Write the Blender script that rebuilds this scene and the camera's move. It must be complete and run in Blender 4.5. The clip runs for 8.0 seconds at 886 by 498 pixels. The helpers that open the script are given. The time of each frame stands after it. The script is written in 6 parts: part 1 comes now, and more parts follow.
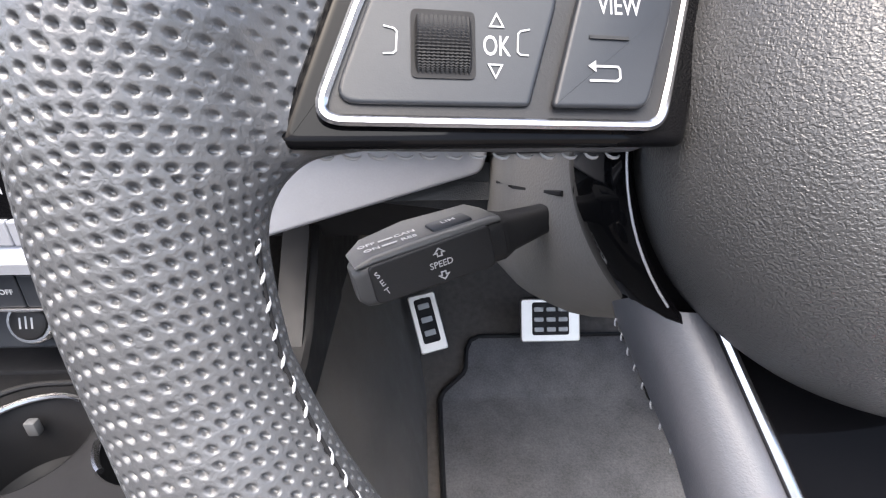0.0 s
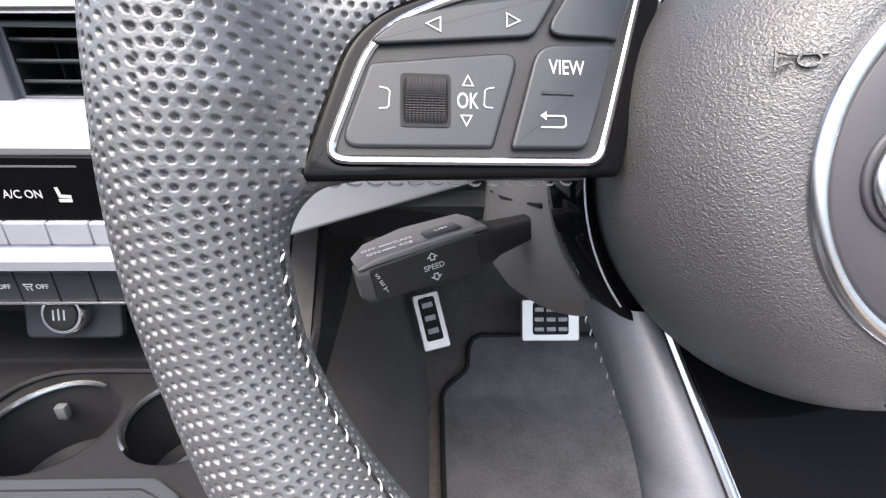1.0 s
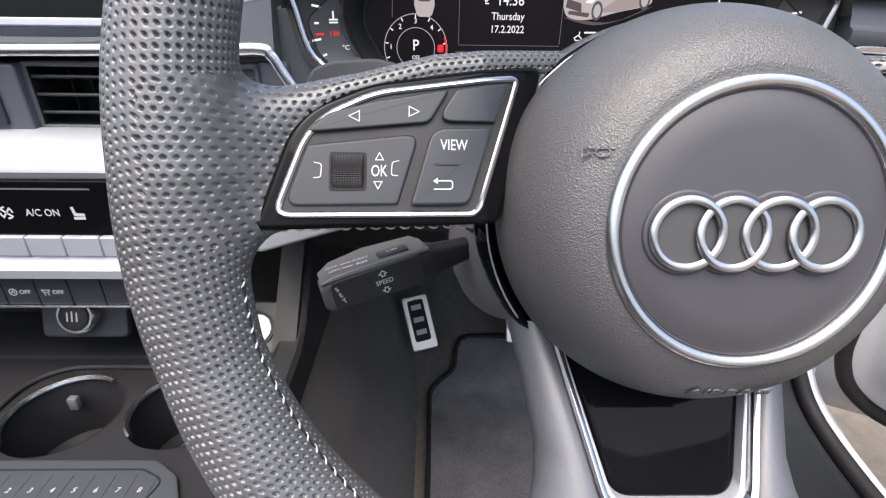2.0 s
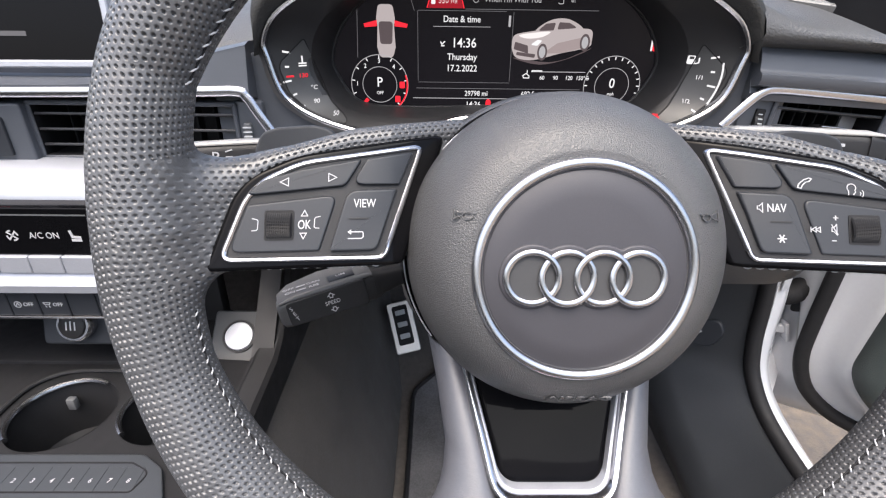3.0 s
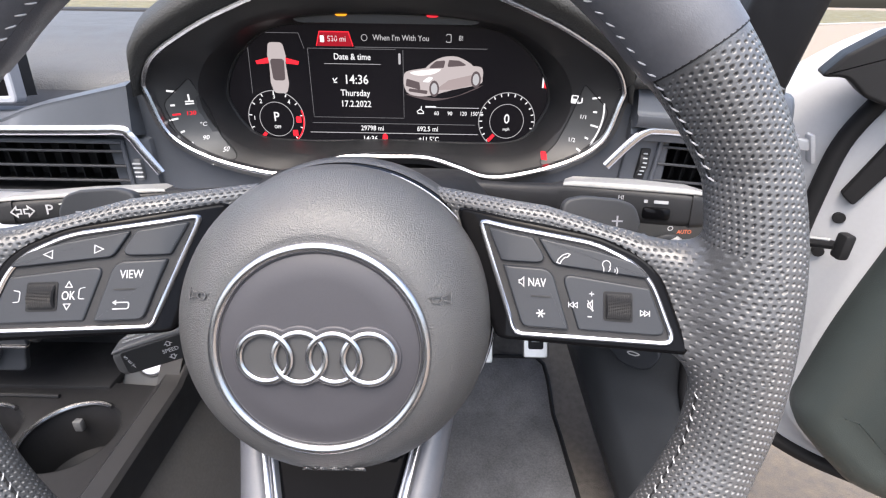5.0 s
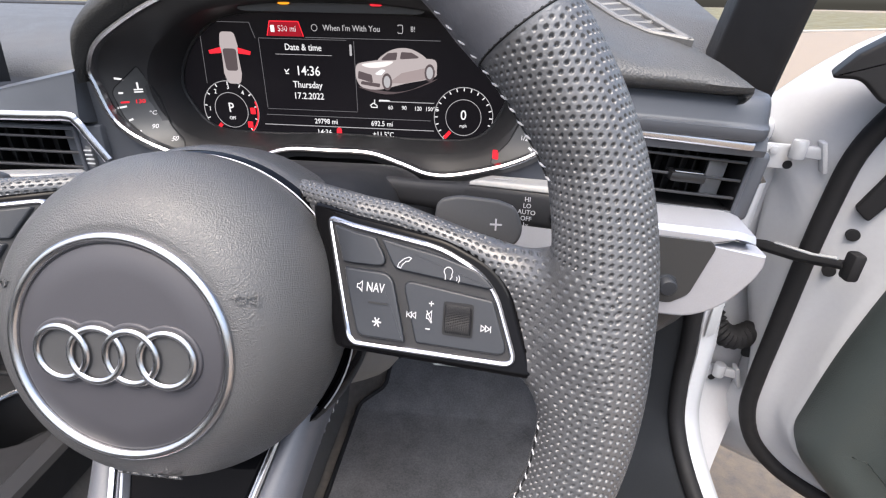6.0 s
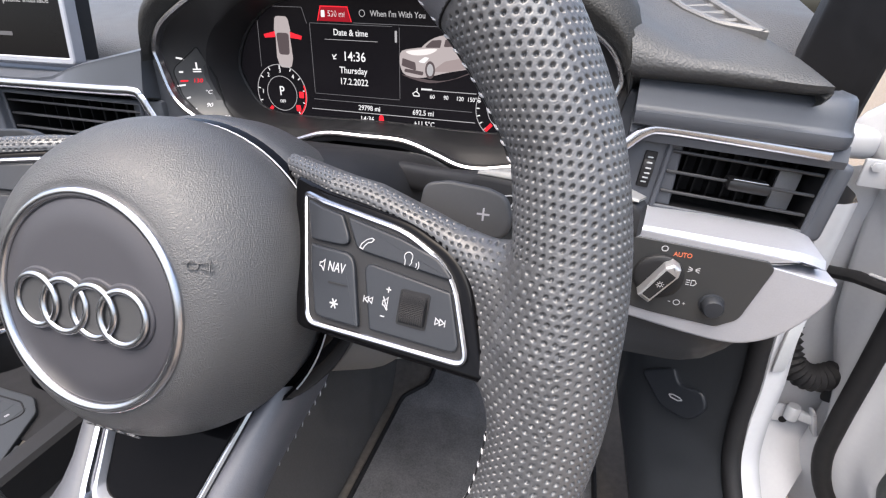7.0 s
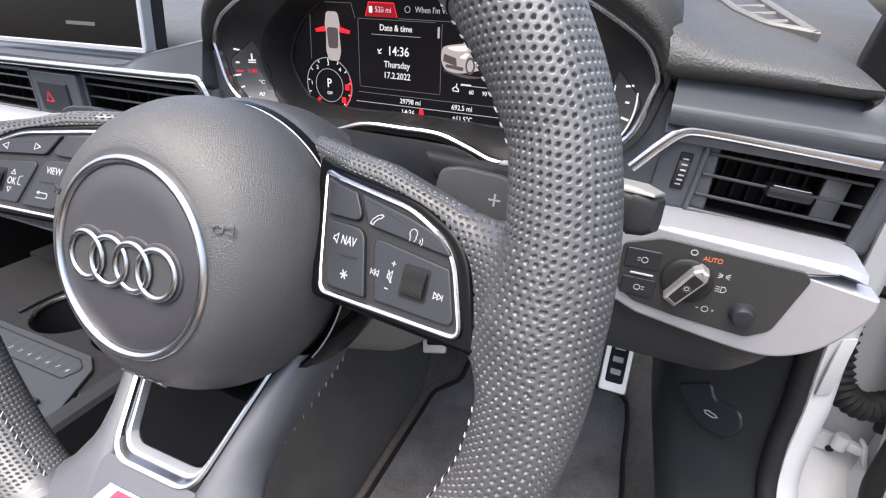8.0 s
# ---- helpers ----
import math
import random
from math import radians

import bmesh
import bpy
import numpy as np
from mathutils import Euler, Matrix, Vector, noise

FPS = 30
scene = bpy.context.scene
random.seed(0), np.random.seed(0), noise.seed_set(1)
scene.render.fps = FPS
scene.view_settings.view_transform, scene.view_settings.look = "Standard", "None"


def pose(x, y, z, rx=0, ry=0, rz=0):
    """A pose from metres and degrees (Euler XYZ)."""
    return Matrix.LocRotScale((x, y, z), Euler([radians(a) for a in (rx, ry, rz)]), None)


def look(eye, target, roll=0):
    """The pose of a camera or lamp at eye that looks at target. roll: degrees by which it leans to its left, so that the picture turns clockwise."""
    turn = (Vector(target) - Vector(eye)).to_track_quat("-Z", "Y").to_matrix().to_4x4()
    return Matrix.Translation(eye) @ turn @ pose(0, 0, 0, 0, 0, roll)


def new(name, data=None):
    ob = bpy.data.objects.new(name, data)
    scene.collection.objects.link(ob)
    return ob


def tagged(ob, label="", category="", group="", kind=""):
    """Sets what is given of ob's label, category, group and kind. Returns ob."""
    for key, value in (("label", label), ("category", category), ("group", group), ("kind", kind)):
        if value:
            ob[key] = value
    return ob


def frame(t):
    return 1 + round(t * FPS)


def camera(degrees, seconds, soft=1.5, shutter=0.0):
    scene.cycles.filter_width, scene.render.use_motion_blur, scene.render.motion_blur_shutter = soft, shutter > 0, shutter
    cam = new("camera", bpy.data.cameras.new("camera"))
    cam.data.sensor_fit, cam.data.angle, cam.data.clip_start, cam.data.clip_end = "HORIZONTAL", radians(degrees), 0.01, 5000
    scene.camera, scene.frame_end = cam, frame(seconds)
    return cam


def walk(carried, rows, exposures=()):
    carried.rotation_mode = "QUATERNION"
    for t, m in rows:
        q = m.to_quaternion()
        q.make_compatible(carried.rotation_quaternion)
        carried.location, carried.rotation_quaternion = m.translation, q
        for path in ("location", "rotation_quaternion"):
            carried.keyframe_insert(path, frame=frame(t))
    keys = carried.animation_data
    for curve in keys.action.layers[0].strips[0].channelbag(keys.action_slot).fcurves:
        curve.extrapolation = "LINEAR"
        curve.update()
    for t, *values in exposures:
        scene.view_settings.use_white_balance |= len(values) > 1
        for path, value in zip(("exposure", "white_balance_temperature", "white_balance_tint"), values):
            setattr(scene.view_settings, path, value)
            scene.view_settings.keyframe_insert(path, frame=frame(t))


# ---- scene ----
cam = camera(83.5, 8.0, 1.2)
PATH = [
    (0.0, -0.1315, -0.0726, 0.8948, 63.06, -0.46, -2.40),
    (0.5, -0.1322, -0.0780, 0.8975, 62.99, -0.50, -1.85),
    (1.0, -0.1263, -0.0957, 0.9092, 62.98, -0.67, -1.37),
    (2.5, -0.0817, -0.1510, 0.9567, 62.98, -0.77, -0.73),
    (3.0, -0.0606, -0.1678, 0.9750, 63.00, -0.77, -0.60),
    (3.5, -0.0327, -0.1785, 0.9893, 63.02, -0.77, -0.60),
    (4.0, -0.0218, -0.1812, 0.9984, 63.04, -0.83, -0.57),
    (4.5, 0.0158, -0.1621, 1.0039, 62.99, -0.85, -0.31),
    (5.0, 0.0490, -0.1570, 1.0072, 63.00, -0.83, 0.56),
    (6.5, 0.1651, -0.1210, 0.9928, 63.15, -1.25, 10.69),
    (7.0, 0.1750, -0.1151, 0.9874, 63.10, -1.55, 16.18),
    (7.5, 0.1844, -0.1134, 0.9834, 63.10, -1.92, 20.13),
    (8.0, 0.1946, -0.1202, 0.9838, 63.13, -2.17, 22.70),
]
SIZE = 0.94
walk(cam, [(t, pose(SIZE * x, SIZE * y, SIZE * z, *r)) for t, x, y, z, *r in PATH], [(0.0, 2.42), (1.0, 2.32), (2.3, 1.76), (4.0, 1.98), (5.0, 2.08), (6.3, 1.86), (8.0, 1.84)])

# ---- world, sun, exposure ----
world = bpy.data.worlds.new("world")
scene.world = world
world.use_nodes = True
wn = world.node_tree.nodes
sky = wn.new("ShaderNodeTexSky")
sky.sky_type = "NISHITA"
sky.sun_disc = False
sky.sun_elevation, sky.sun_rotation = radians(67), radians(209)
sky.air_density, sky.dust_density = 1.0, 6.0
world.node_tree.links.new(sky.outputs["Color"], wn["Background"].inputs["Color"])
wn["Background"].inputs["Strength"].default_value = 0.155
sun = new("sun", bpy.data.lights.new("sun", "SUN"))
sun.data.energy, sun.data.angle, sun.data.color = 1.1, radians(50), (1.0, 1.0, 0.98)
sun.matrix_world = look((0.6, -1.1, 3.7), (0, 0, 0.8))

# ---- materials ----


def mat(name, color, rough=0.5, metal=0.0, vary=0.08, vscale=60.0, bump=0.0, bscale=900.0, bkind="noise", coat=0.0, spec=0.5, fine=0.0):
    m = bpy.data.materials.new(name)
    m.use_nodes = True
    n, li = m.node_tree.nodes, m.node_tree.links
    p = n["Principled BSDF"]
    p.inputs["Metallic"].default_value = metal
    p.inputs["Coat Weight"].default_value = coat
    p.inputs["Coat Roughness"].default_value = 0.05
    p.inputs["Specular IOR Level"].default_value = spec
    tc = n.new("ShaderNodeTexCoord")
    big = n.new("ShaderNodeTexNoise")
    big.inputs["Scale"].default_value, big.inputs["Detail"].default_value = vscale, 6.0
    small = n.new("ShaderNodeTexNoise")
    small.inputs["Scale"].default_value, small.inputs["Detail"].default_value = vscale * 14, 3.0
    add = n.new("ShaderNodeMath")
    add.operation = "ADD"
    ramp = n.new("ShaderNodeMapRange")
    ramp.inputs["From Min"].default_value, ramp.inputs["From Max"].default_value = 0.6, 1.4
    ramp.inputs["To Min"].default_value, ramp.inputs["To Max"].default_value = 1 - vary, 1 + vary
    col = n.new("ShaderNodeVectorMath")
    col.operation = "SCALE"
    col.inputs[0].default_value = color
    rr = n.new("ShaderNodeMapRange")
    rr.inputs["From Min"].default_value, rr.inputs["From Max"].default_value = 0.3, 0.7
    rr.inputs["To Min"].default_value, rr.inputs["To Max"].default_value = rough * (1 - vary), min(1.0, rough * (1 + vary))
    li.new(tc.outputs["Object"], big.inputs["Vector"])
    li.new(tc.outputs["Object"], small.inputs["Vector"])
    li.new(big.outputs["Fac"], add.inputs[0])
    li.new(small.outputs["Fac"], add.inputs[1])
    li.new(add.outputs[0], ramp.inputs["Value"])
    li.new(ramp.outputs[0], col.inputs["Scale"])
    li.new(col.outputs[0], p.inputs["Base Color"])
    li.new(big.outputs["Fac"], rr.inputs["Value"])
    li.new(rr.outputs[0], p.inputs["Roughness"])
    if bump:
        b = n.new("ShaderNodeBump")
        b.inputs["Strength"].default_value, b.inputs["Distance"].default_value = 1.0, bump
        if bkind == "grain":
            v = n.new("ShaderNodeTexVoronoi")
            v.feature = "SMOOTH_F1"
            v.inputs["Scale"].default_value, v.inputs["Smoothness"].default_value = bscale, 0.6
            warp = n.new("ShaderNodeTexNoise")
            warp.inputs["Scale"].default_value = bscale * 0.6
            mix = n.new("ShaderNodeMix")
            mix.data_type = "VECTOR"
            mix.inputs["Factor"].default_value = 0.0015
            li.new(tc.outputs["Object"], warp.inputs["Vector"])
            li.new(tc.outputs["Object"], mix.inputs["A"])
            li.new(warp.outputs["Color"], mix.inputs["B"])
            li.new(mix.outputs["Result"], v.inputs["Vector"])
            li.new(v.outputs["Distance"], b.inputs["Height"])
        else:
            v = n.new("ShaderNodeTexNoise")
            v.inputs["Scale"].default_value, v.inputs["Detail"].default_value = bscale, 4.0
            li.new(tc.outputs["Object"], v.inputs["Vector"])
            li.new(v.outputs["Fac"], b.inputs["Height"])
        li.new(b.outputs["Normal"], p.inputs["Normal"])
    return m


def glow(name, color, strength):
    m = bpy.data.materials.new(name)
    m.use_nodes = True
    p = m.node_tree.nodes["Principled BSDF"]
    p.inputs["Base Color"].default_value = (*[c * 0.06 for c in color], 1)
    p.inputs["Specular IOR Level"].default_value, p.inputs["Roughness"].default_value = 0.12, 0.25
    p.inputs["Emission Color"].default_value = (*color, 1)
    p.inputs["Emission Strength"].default_value = strength
    return m


PERF = mat("perforated_leather", (0.056, 0.057, 0.060), 0.40, vary=0.14, vscale=45, bump=0.00008, bscale=1300, bkind="grain", spec=0.8)
LEATHER = mat("smooth_leather", (0.070, 0.072, 0.082), 0.42, vary=0.1, vscale=40, bump=0.00005, bscale=1500, bkind="grain", spec=0.6)
AIRBAG = mat("airbag_grain", (0.050, 0.050, 0.051), 0.42, vary=0.06, vscale=50, bump=0.00023, bscale=1650, bkind="grain", spec=0.6)
SATIN = mat("satin_plastic", (0.035, 0.035, 0.036), 0.55, vary=0.06, bump=0.00004, bscale=2500)
BUTTON = mat("button_plastic", (0.0155, 0.0175, 0.0215), 0.45, vary=0.08, bump=0.00002, bscale=3000, spec=0.32)
INSERT = mat("piano_black", (0.003, 0.003, 0.0035), 0.04, vary=0.15, spec=0.03)
GLOSS = mat("gloss_black", (0.003, 0.003, 0.0035), 0.04, vary=0.15, spec=0.08)
CHROME = mat("satin_chrome", (0.47, 0.47, 0.49), 0.26, metal=1.0, vary=0.05)
ALU = mat("brushed_silver", (0.37, 0.38, 0.415), 0.40, metal=0.55, vary=0.05, bump=0.00002, bscale=1800)
DASH = mat("soft_dash", (0.044, 0.045, 0.046), 0.55, vary=0.1, vscale=30, bump=0.0004, bscale=620, bkind="grain")
# black hood plastic, darker than the dash because its shadow is in the colour
HOOD = mat("cluster_hood_shaded", (0.020, 0.020, 0.019), 0.6, vary=0.1, vscale=30, bump=0.0003, bscale=700, bkind="grain", spec=0.35)
DASH_GREY = mat("slate_dash_panel", (0.045, 0.050, 0.060), 0.45, vary=0.06, bump=0.00004, bscale=2200)
BLACK = mat("black_plastic", (0.011, 0.011, 0.012), 0.55, vary=0.1, bump=0.00006, bscale=1600, spec=0.3)
VENTS = mat("vent_plastic", (0.010, 0.010, 0.011), 0.4, vary=0.1, spec=0.35)
PANEL = mat("switch_panel", (0.022, 0.023, 0.024), 0.45, vary=0.06)
WHITE = mat("white_car_paint", (0.40, 0.41, 0.43), 0.25, vary=0.03, vscale=12, coat=0.4)
RUBBER = mat("rubber", (0.009, 0.009, 0.010), 0.65, vary=0.15, spec=0.22)
CARPET = mat("carpet", (0.085, 0.078, 0.072), 0.95, vary=0.35, vscale=90, bump=0.0012, bscale=900, spec=0.1)
MAT = mat("mat_pile", (0.095, 0.095, 0.10), 0.95, vary=0.4, vscale=25, bump=0.0012, bscale=1100, spec=0.1)
PLUSH = mat("footwell_trim", (0.075, 0.068, 0.062), 0.85, vary=0.2, vscale=25, bump=0.0003, bscale=1200)
THREAD = mat("grey_thread", (0.36, 0.36, 0.37), 0.7, vary=0.15, vscale=300)
PRINT = mat("white_print", (0.34, 0.34, 0.35), 0.5, vary=0.02)
GREYP = mat("grey_print", (0.35, 0.36, 0.37), 0.5, vary=0.05)
MUTED = mat("muted_print", (0.075, 0.077, 0.08), 0.5, vary=0.05)
ORANGE = mat("orange_print", (0.50, 0.13, 0.06), 0.5, vary=0.05)
REDP = mat("red_enamel", (0.55, 0.02, 0.05), 0.25, vary=0.05, coat=0.5)
CARD = mat("door_card_vinyl", (0.026, 0.034, 0.033), 0.5, vary=0.08, bump=0.0002, bscale=700, bkind="grain")
CONSOLE = mat("console_slate", (0.027, 0.030, 0.034), 0.45, vary=0.06, bump=0.00004, bscale=2200, spec=0.4)
GRASS = mat("dry_grass", (0.085, 0.075, 0.033), 0.95, vary=0.5, vscale=1.2, bump=0.02, bscale=9)
PALE = mat("pale_concrete", (0.32, 0.30, 0.27), 0.85, vary=0.2, vscale=6, bump=0.003, bscale=50)
GRILLE = mat("dull_silver", (0.13, 0.13, 0.128), 0.5, metal=0.2, vary=0.06)
# pale grey for the reflection painted inside the right vent
GLINT = mat("pale_glint", (0.2, 0.2, 0.205), 0.5, vary=0.1)
GRIP = mat("grip_silver", (0.48, 0.48, 0.49), 0.38, metal=0.8, vary=0.05)
KICK = mat("kick_plastic", (0.020, 0.022, 0.025), 0.42, vary=0.1, vscale=20, bump=0.00012, bscale=1100, bkind="grain", spec=0.4)
STEEL = mat("stainless_steel", (0.52, 0.51, 0.48), 0.42, metal=0.8, vary=0.08)
# satin stalk top, lightened in colour for the sky above it
TOPLIT = mat("stalk_top_lit", (0.19, 0.187, 0.18), 0.34, vary=0.08, bump=0.00003, bscale=2200)
STALKTOP = mat("stalk_top_grey", (0.055, 0.055, 0.056), 0.42, vary=0.08, bump=0.00003, bscale=2200)
KNURL = mat("knurled_rubber", (0.009, 0.009, 0.010), 0.6, vary=0.1, spec=0.25)
FUNNEL = mat("cluster_funnel", (0.012, 0.012, 0.013), 0.45, vary=0.1, spec=0.35)
SHROUD = mat("column_shroud", (0.135, 0.128, 0.120), 0.6, vary=0.08, bump=0.00015, bscale=900, bkind="grain")
GROUND = mat("paved_ground", (0.165, 0.130, 0.095), 0.9, vary=0.6, vscale=38, bump=0.004, bscale=60)
SCREEN = mat("screen_glass", (0.004, 0.004, 0.005), 0.12, vary=0.05, spec=0.09)
L_BACK = glow("display_backlight", (0.08, 0.071, 0.088), 0.02)
L_WHITE = glow("lit_white", (0.95, 0.93, 0.95), 0.29)
L_GREY = glow("lit_grey", (0.55, 0.53, 0.55), 0.25)
L_DIM = glow("lit_dim", (0.3, 0.29, 0.31), 0.15)
L_RED = glow("lit_red", (1.0, 0.03, 0.05), 0.31)
L_ORANGE = glow("lit_orange", (1.0, 0.35, 0.02), 0.40)
L_CAR = glow("lit_car_body", (0.62, 0.54, 0.54), 0.23)
L_CARDARK = glow("lit_car_shade", (0.22, 0.17, 0.18), 0.14)

# ---- builders ----


def mesh_of(bm, smooth=40):
    me = bpy.data.meshes.new("m")
    bmesh.ops.recalc_face_normals(bm, faces=bm.faces)
    bm.to_mesh(me)
    bm.free()
    for p in me.polygons:
        p.use_smooth = True
    if smooth:
        me.set_sharp_from_angle(angle=radians(smooth))
    return me


def part(name, shape, material, parent=None, label="", at=None, smooth=40):
    me = shape if isinstance(shape, bpy.types.Mesh) else mesh_of(shape, smooth)
    me.materials.clear()
    me.materials.append(material)
    ob = new(name, me)
    if at is not None:
        ob.matrix_basis = at
    ob.parent = parent
    if label:
        tagged(ob, label)
    return ob


def thing(name, m, label, category, group="", kind=""):
    ob = new(name)
    ob.empty_display_size = 0.02
    ob.matrix_basis = m
    return tagged(ob, label, category, group, kind)


def solo(name, shape, material, label, category, at=None, group="", kind="", smooth=40):
    return tagged(part(name, shape, material, None, "", at, smooth), label, category, group, kind)


def rounded(pts, r, seg=5):
    """A closed outline with its corners rounded; r: one radius or one for each corner."""
    out, n = [], len(pts)
    for i in range(n):
        a, b, c = Vector(pts[i - 1]), Vector(pts[i]), Vector(pts[(i + 1) % n])
        ri = r[i] if isinstance(r, (list, tuple)) else r
        u, v = (a - b), (c - b)
        if ri <= 0 or u.length < 1e-6 or v.length < 1e-6:
            out.append(tuple(b))
            continue
        ang = u.angle(v)
        d = min(ri / max(math.tan(ang / 2), 1e-3), 0.48 * u.length, 0.48 * v.length)
        p, q = b + u.normalized() * d, b + v.normalized() * d
        for k in range(seg + 1):
            s = k / seg
            out.append(tuple((1 - s) ** 2 * p + 2 * s * (1 - s) * b + s * s * q))
    return out


def rect(w, h, cx=0, cy=0):
    return [(cx - w / 2, cy - h / 2), (cx + w / 2, cy - h / 2), (cx + w / 2, cy + h / 2), (cx - w / 2, cy + h / 2)]


def ring_pts(r, n=48, cx=0, cy=0, ry=None, a0=0.0, a1=360.0):
    full = abs(a1 - a0) >= 360
    return [(cx + r * math.cos(radians(a0 + (a1 - a0) * k / (n if full else n - 1))), cy + (ry or r) * math.sin(radians(a0 + (a1 - a0) * k / (n if full else n - 1)))) for k in range(n)]


def inset(pts, d):
    """The outline moved inwards by d (counter-clockwise or clockwise)."""
    n = len(pts)
    area = sum(pts[i - 1][0] * pts[i][1] - pts[i][0] * pts[i - 1][1] for i in range(n))
    s = 1 if area > 0 else -1
    out = []
    for i in range(n):
        a, b, c = Vector(pts[i - 1][:2]), Vector(pts[i][:2]), Vector(pts[(i + 1) % n][:2])
        n1 = Vector((-(b - a).y, (b - a).x))
        n2 = Vector((-(c - b).y, (c - b).x))
        nn = (n1.normalized() if n1.length else n1) + (n2.normalized() if n2.length else n2)
        if nn.length < 1e-6:
            nn = n1
        nn.normalize()
        out.append(tuple(b + nn * d * s))
    return out


def layers(rings, cap0=True, cap1=True, zfun=None):
    """A skin through closed outlines of equal count, each a list of 3D points."""
    bm = bmesh.new()
    vs = [[bm.verts.new((p[0], p[1], p[2] + (zfun(p[0], p[1]) if zfun else 0))) for p in r] for r in rings]
    n = len(vs[0])
    for a, b in zip(vs, vs[1:]):
        for i in range(n):
            bm.faces.new((a[i - 1], a[i], b[i], b[i - 1]))
    if cap0:
        bm.faces.new(vs[0][::-1])
    if cap1:
        bm.faces.new(vs[-1])
    return bm


def prism(pts, z0, z1, bevel=0.0, zfun=None):
    """An outline drawn out from z0 to z1, its z1 edge rounded by bevel."""
    rings = [[(x, y, z0) for x, y in pts]]
    if bevel:
        for k in range(4):
            a = radians(90 * k / 3)
            q = inset(pts, bevel * (1 - math.cos(a)))
            rings.append([(x, y, z1 - bevel + bevel * math.sin(a)) for x, y in q])
        q, n = rings[-1], len(pts)
        mx, my = sum(p[0] for p in q) / n, sum(p[1] for p in q) / n
        rings.append([(x + (mx - x) * 0.02, y + (my - y) * 0.02, z1) for x, y, _ in q])
    else:
        rings.append([(x, y, z1) for x, y in pts])
    return layers(rings, zfun=zfun)


def frame_of(outer, width, z0, z1, bevel=0.0006, zfun=None):
    """A closed raised rim along an outline, its width inwards."""
    inner = inset(outer, width)
    mid_o, mid_i = inset(outer, bevel), inset(outer, width - bevel)
    rings = [[(x, y, z0) for x, y in outer], [(x, y, z1 - bevel) for x, y in outer], [(x, y, z1) for x, y in mid_o], [(x, y, z1) for x, y in mid_i], [(x, y, z1 - bevel) for x, y in inner], [(x, y, z0) for x, y in inner]]
    bm = layers(rings + [rings[0]], False, False, zfun)
    bmesh.ops.remove_doubles(bm, verts=bm.verts, dist=1e-7)
    return bm


def box(sx, sy, sz, bevel=0.002, seg=2, at=(0, 0, 0)):
    bm = bmesh.new()
    bmesh.ops.create_cube(bm, size=1)
    bmesh.ops.scale(bm, vec=(sx, sy, sz), verts=bm.verts)
    if bevel:
        bmesh.ops.bevel(bm, geom=bm.edges[:], offset=bevel, segments=seg, affect="EDGES", profile=0.5)
    bmesh.ops.translate(bm, vec=at, verts=bm.verts)
    return bm


def tube(path, r, n=10, closed=False, flat=1.0, up=(0, 0, 1)):
    """A tube along 3D points; r: one radius or one for each point; flat squeezes it along up."""
    P = [Vector(p) for p in path]
    R = r if isinstance(r, (list, tuple)) else [r] * len(P)
    bm, rings, m = bmesh.new(), [], len(P)
    upv = Vector(up)
    for i, p in enumerate(P):
        a = P[i - 1] if (i or closed) else p
        b = P[(i + 1) % m] if (i < m - 1 or closed) else p
        d = (b - a).normalized()
        s = d.cross(upv)
        if s.length < 1e-4:
            s = d.cross(Vector((1, 0, 0)))
        s.normalize()
        u = s.cross(d).normalized()
        rings.append([bm.verts.new(p + s * R[i] * math.cos(2 * math.pi * k / n) + u * R[i] * flat * math.sin(2 * math.pi * k / n)) for k in range(n)])
    pairs = list(zip(rings, rings[1:])) + ([(rings[-1], rings[0])] if closed else [])
    for a, b in pairs:
        for k in range(n):
            bm.faces.new((a[k - 1], a[k], b[k], b[k - 1]))
    if not closed:
        bm.faces.new(rings[0][::-1])
        bm.faces.new(rings[-1])
    return bm


def lathe(profile, n=64, cy=None):
    """Turns (radius, z) points about z; cy(z-index) shifts a ring's centre along y."""
    rings = [[(r * math.cos(2 * math.pi * k / n), r * math.sin(2 * math.pi * k / n) + (cy[i] if cy else 0), z) for k in range(n)] for i, (r, z) in enumerate(profile)]
    return layers(rings)


def moved(bm, m):
    bmesh.ops.transform(bm, matrix=m, verts=bm.verts)
    return bm


def lettering(body, size, depth=0.0002, shear=0.0, stretch=1.0):
    """The mesh of a line of text, centred, in the xy plane."""
    c = bpy.data.curves.new("t", "FONT")
    c.body, c.size, c.extrude, c.align_x, c.align_y, c.shear = body, size, depth, "CENTER", "CENTER", shear
    c.resolution_u, c.offset = 3, size * 0.005
    ob = bpy.data.objects.new("t", c)
    me = bpy.data.meshes.new_from_object(ob)
    bpy.data.objects.remove(ob)
    me.transform(Matrix.Diagonal((stretch, 1, 1, 1)))
    return me


def spline(pts, n=8, closed=False):
    """Catmull-Rom through 2D or 3D points."""
    P = [Vector(p) for p in pts]
    m, out = len(P), []
    for i in range(m if closed else m - 1):
        if closed:
            a, b, c, d = P[i - 1], P[i], P[(i + 1) % m], P[(i + 2) % m]
        else:
            a, b, c, d = P[max(i - 1, 0)], P[i], P[i + 1], P[min(i + 2, m - 1)]
        for k in range(n):
            t = k / n
            out.append(tuple(0.5 * (2 * b + (c - a) * t + (2 * a - 5 * b + 4 * c - d) * t * t + (3 * b - 3 * c + d - a) * t ** 3)))
    if not closed:
        out.append(tuple(P[-1]))
    return out


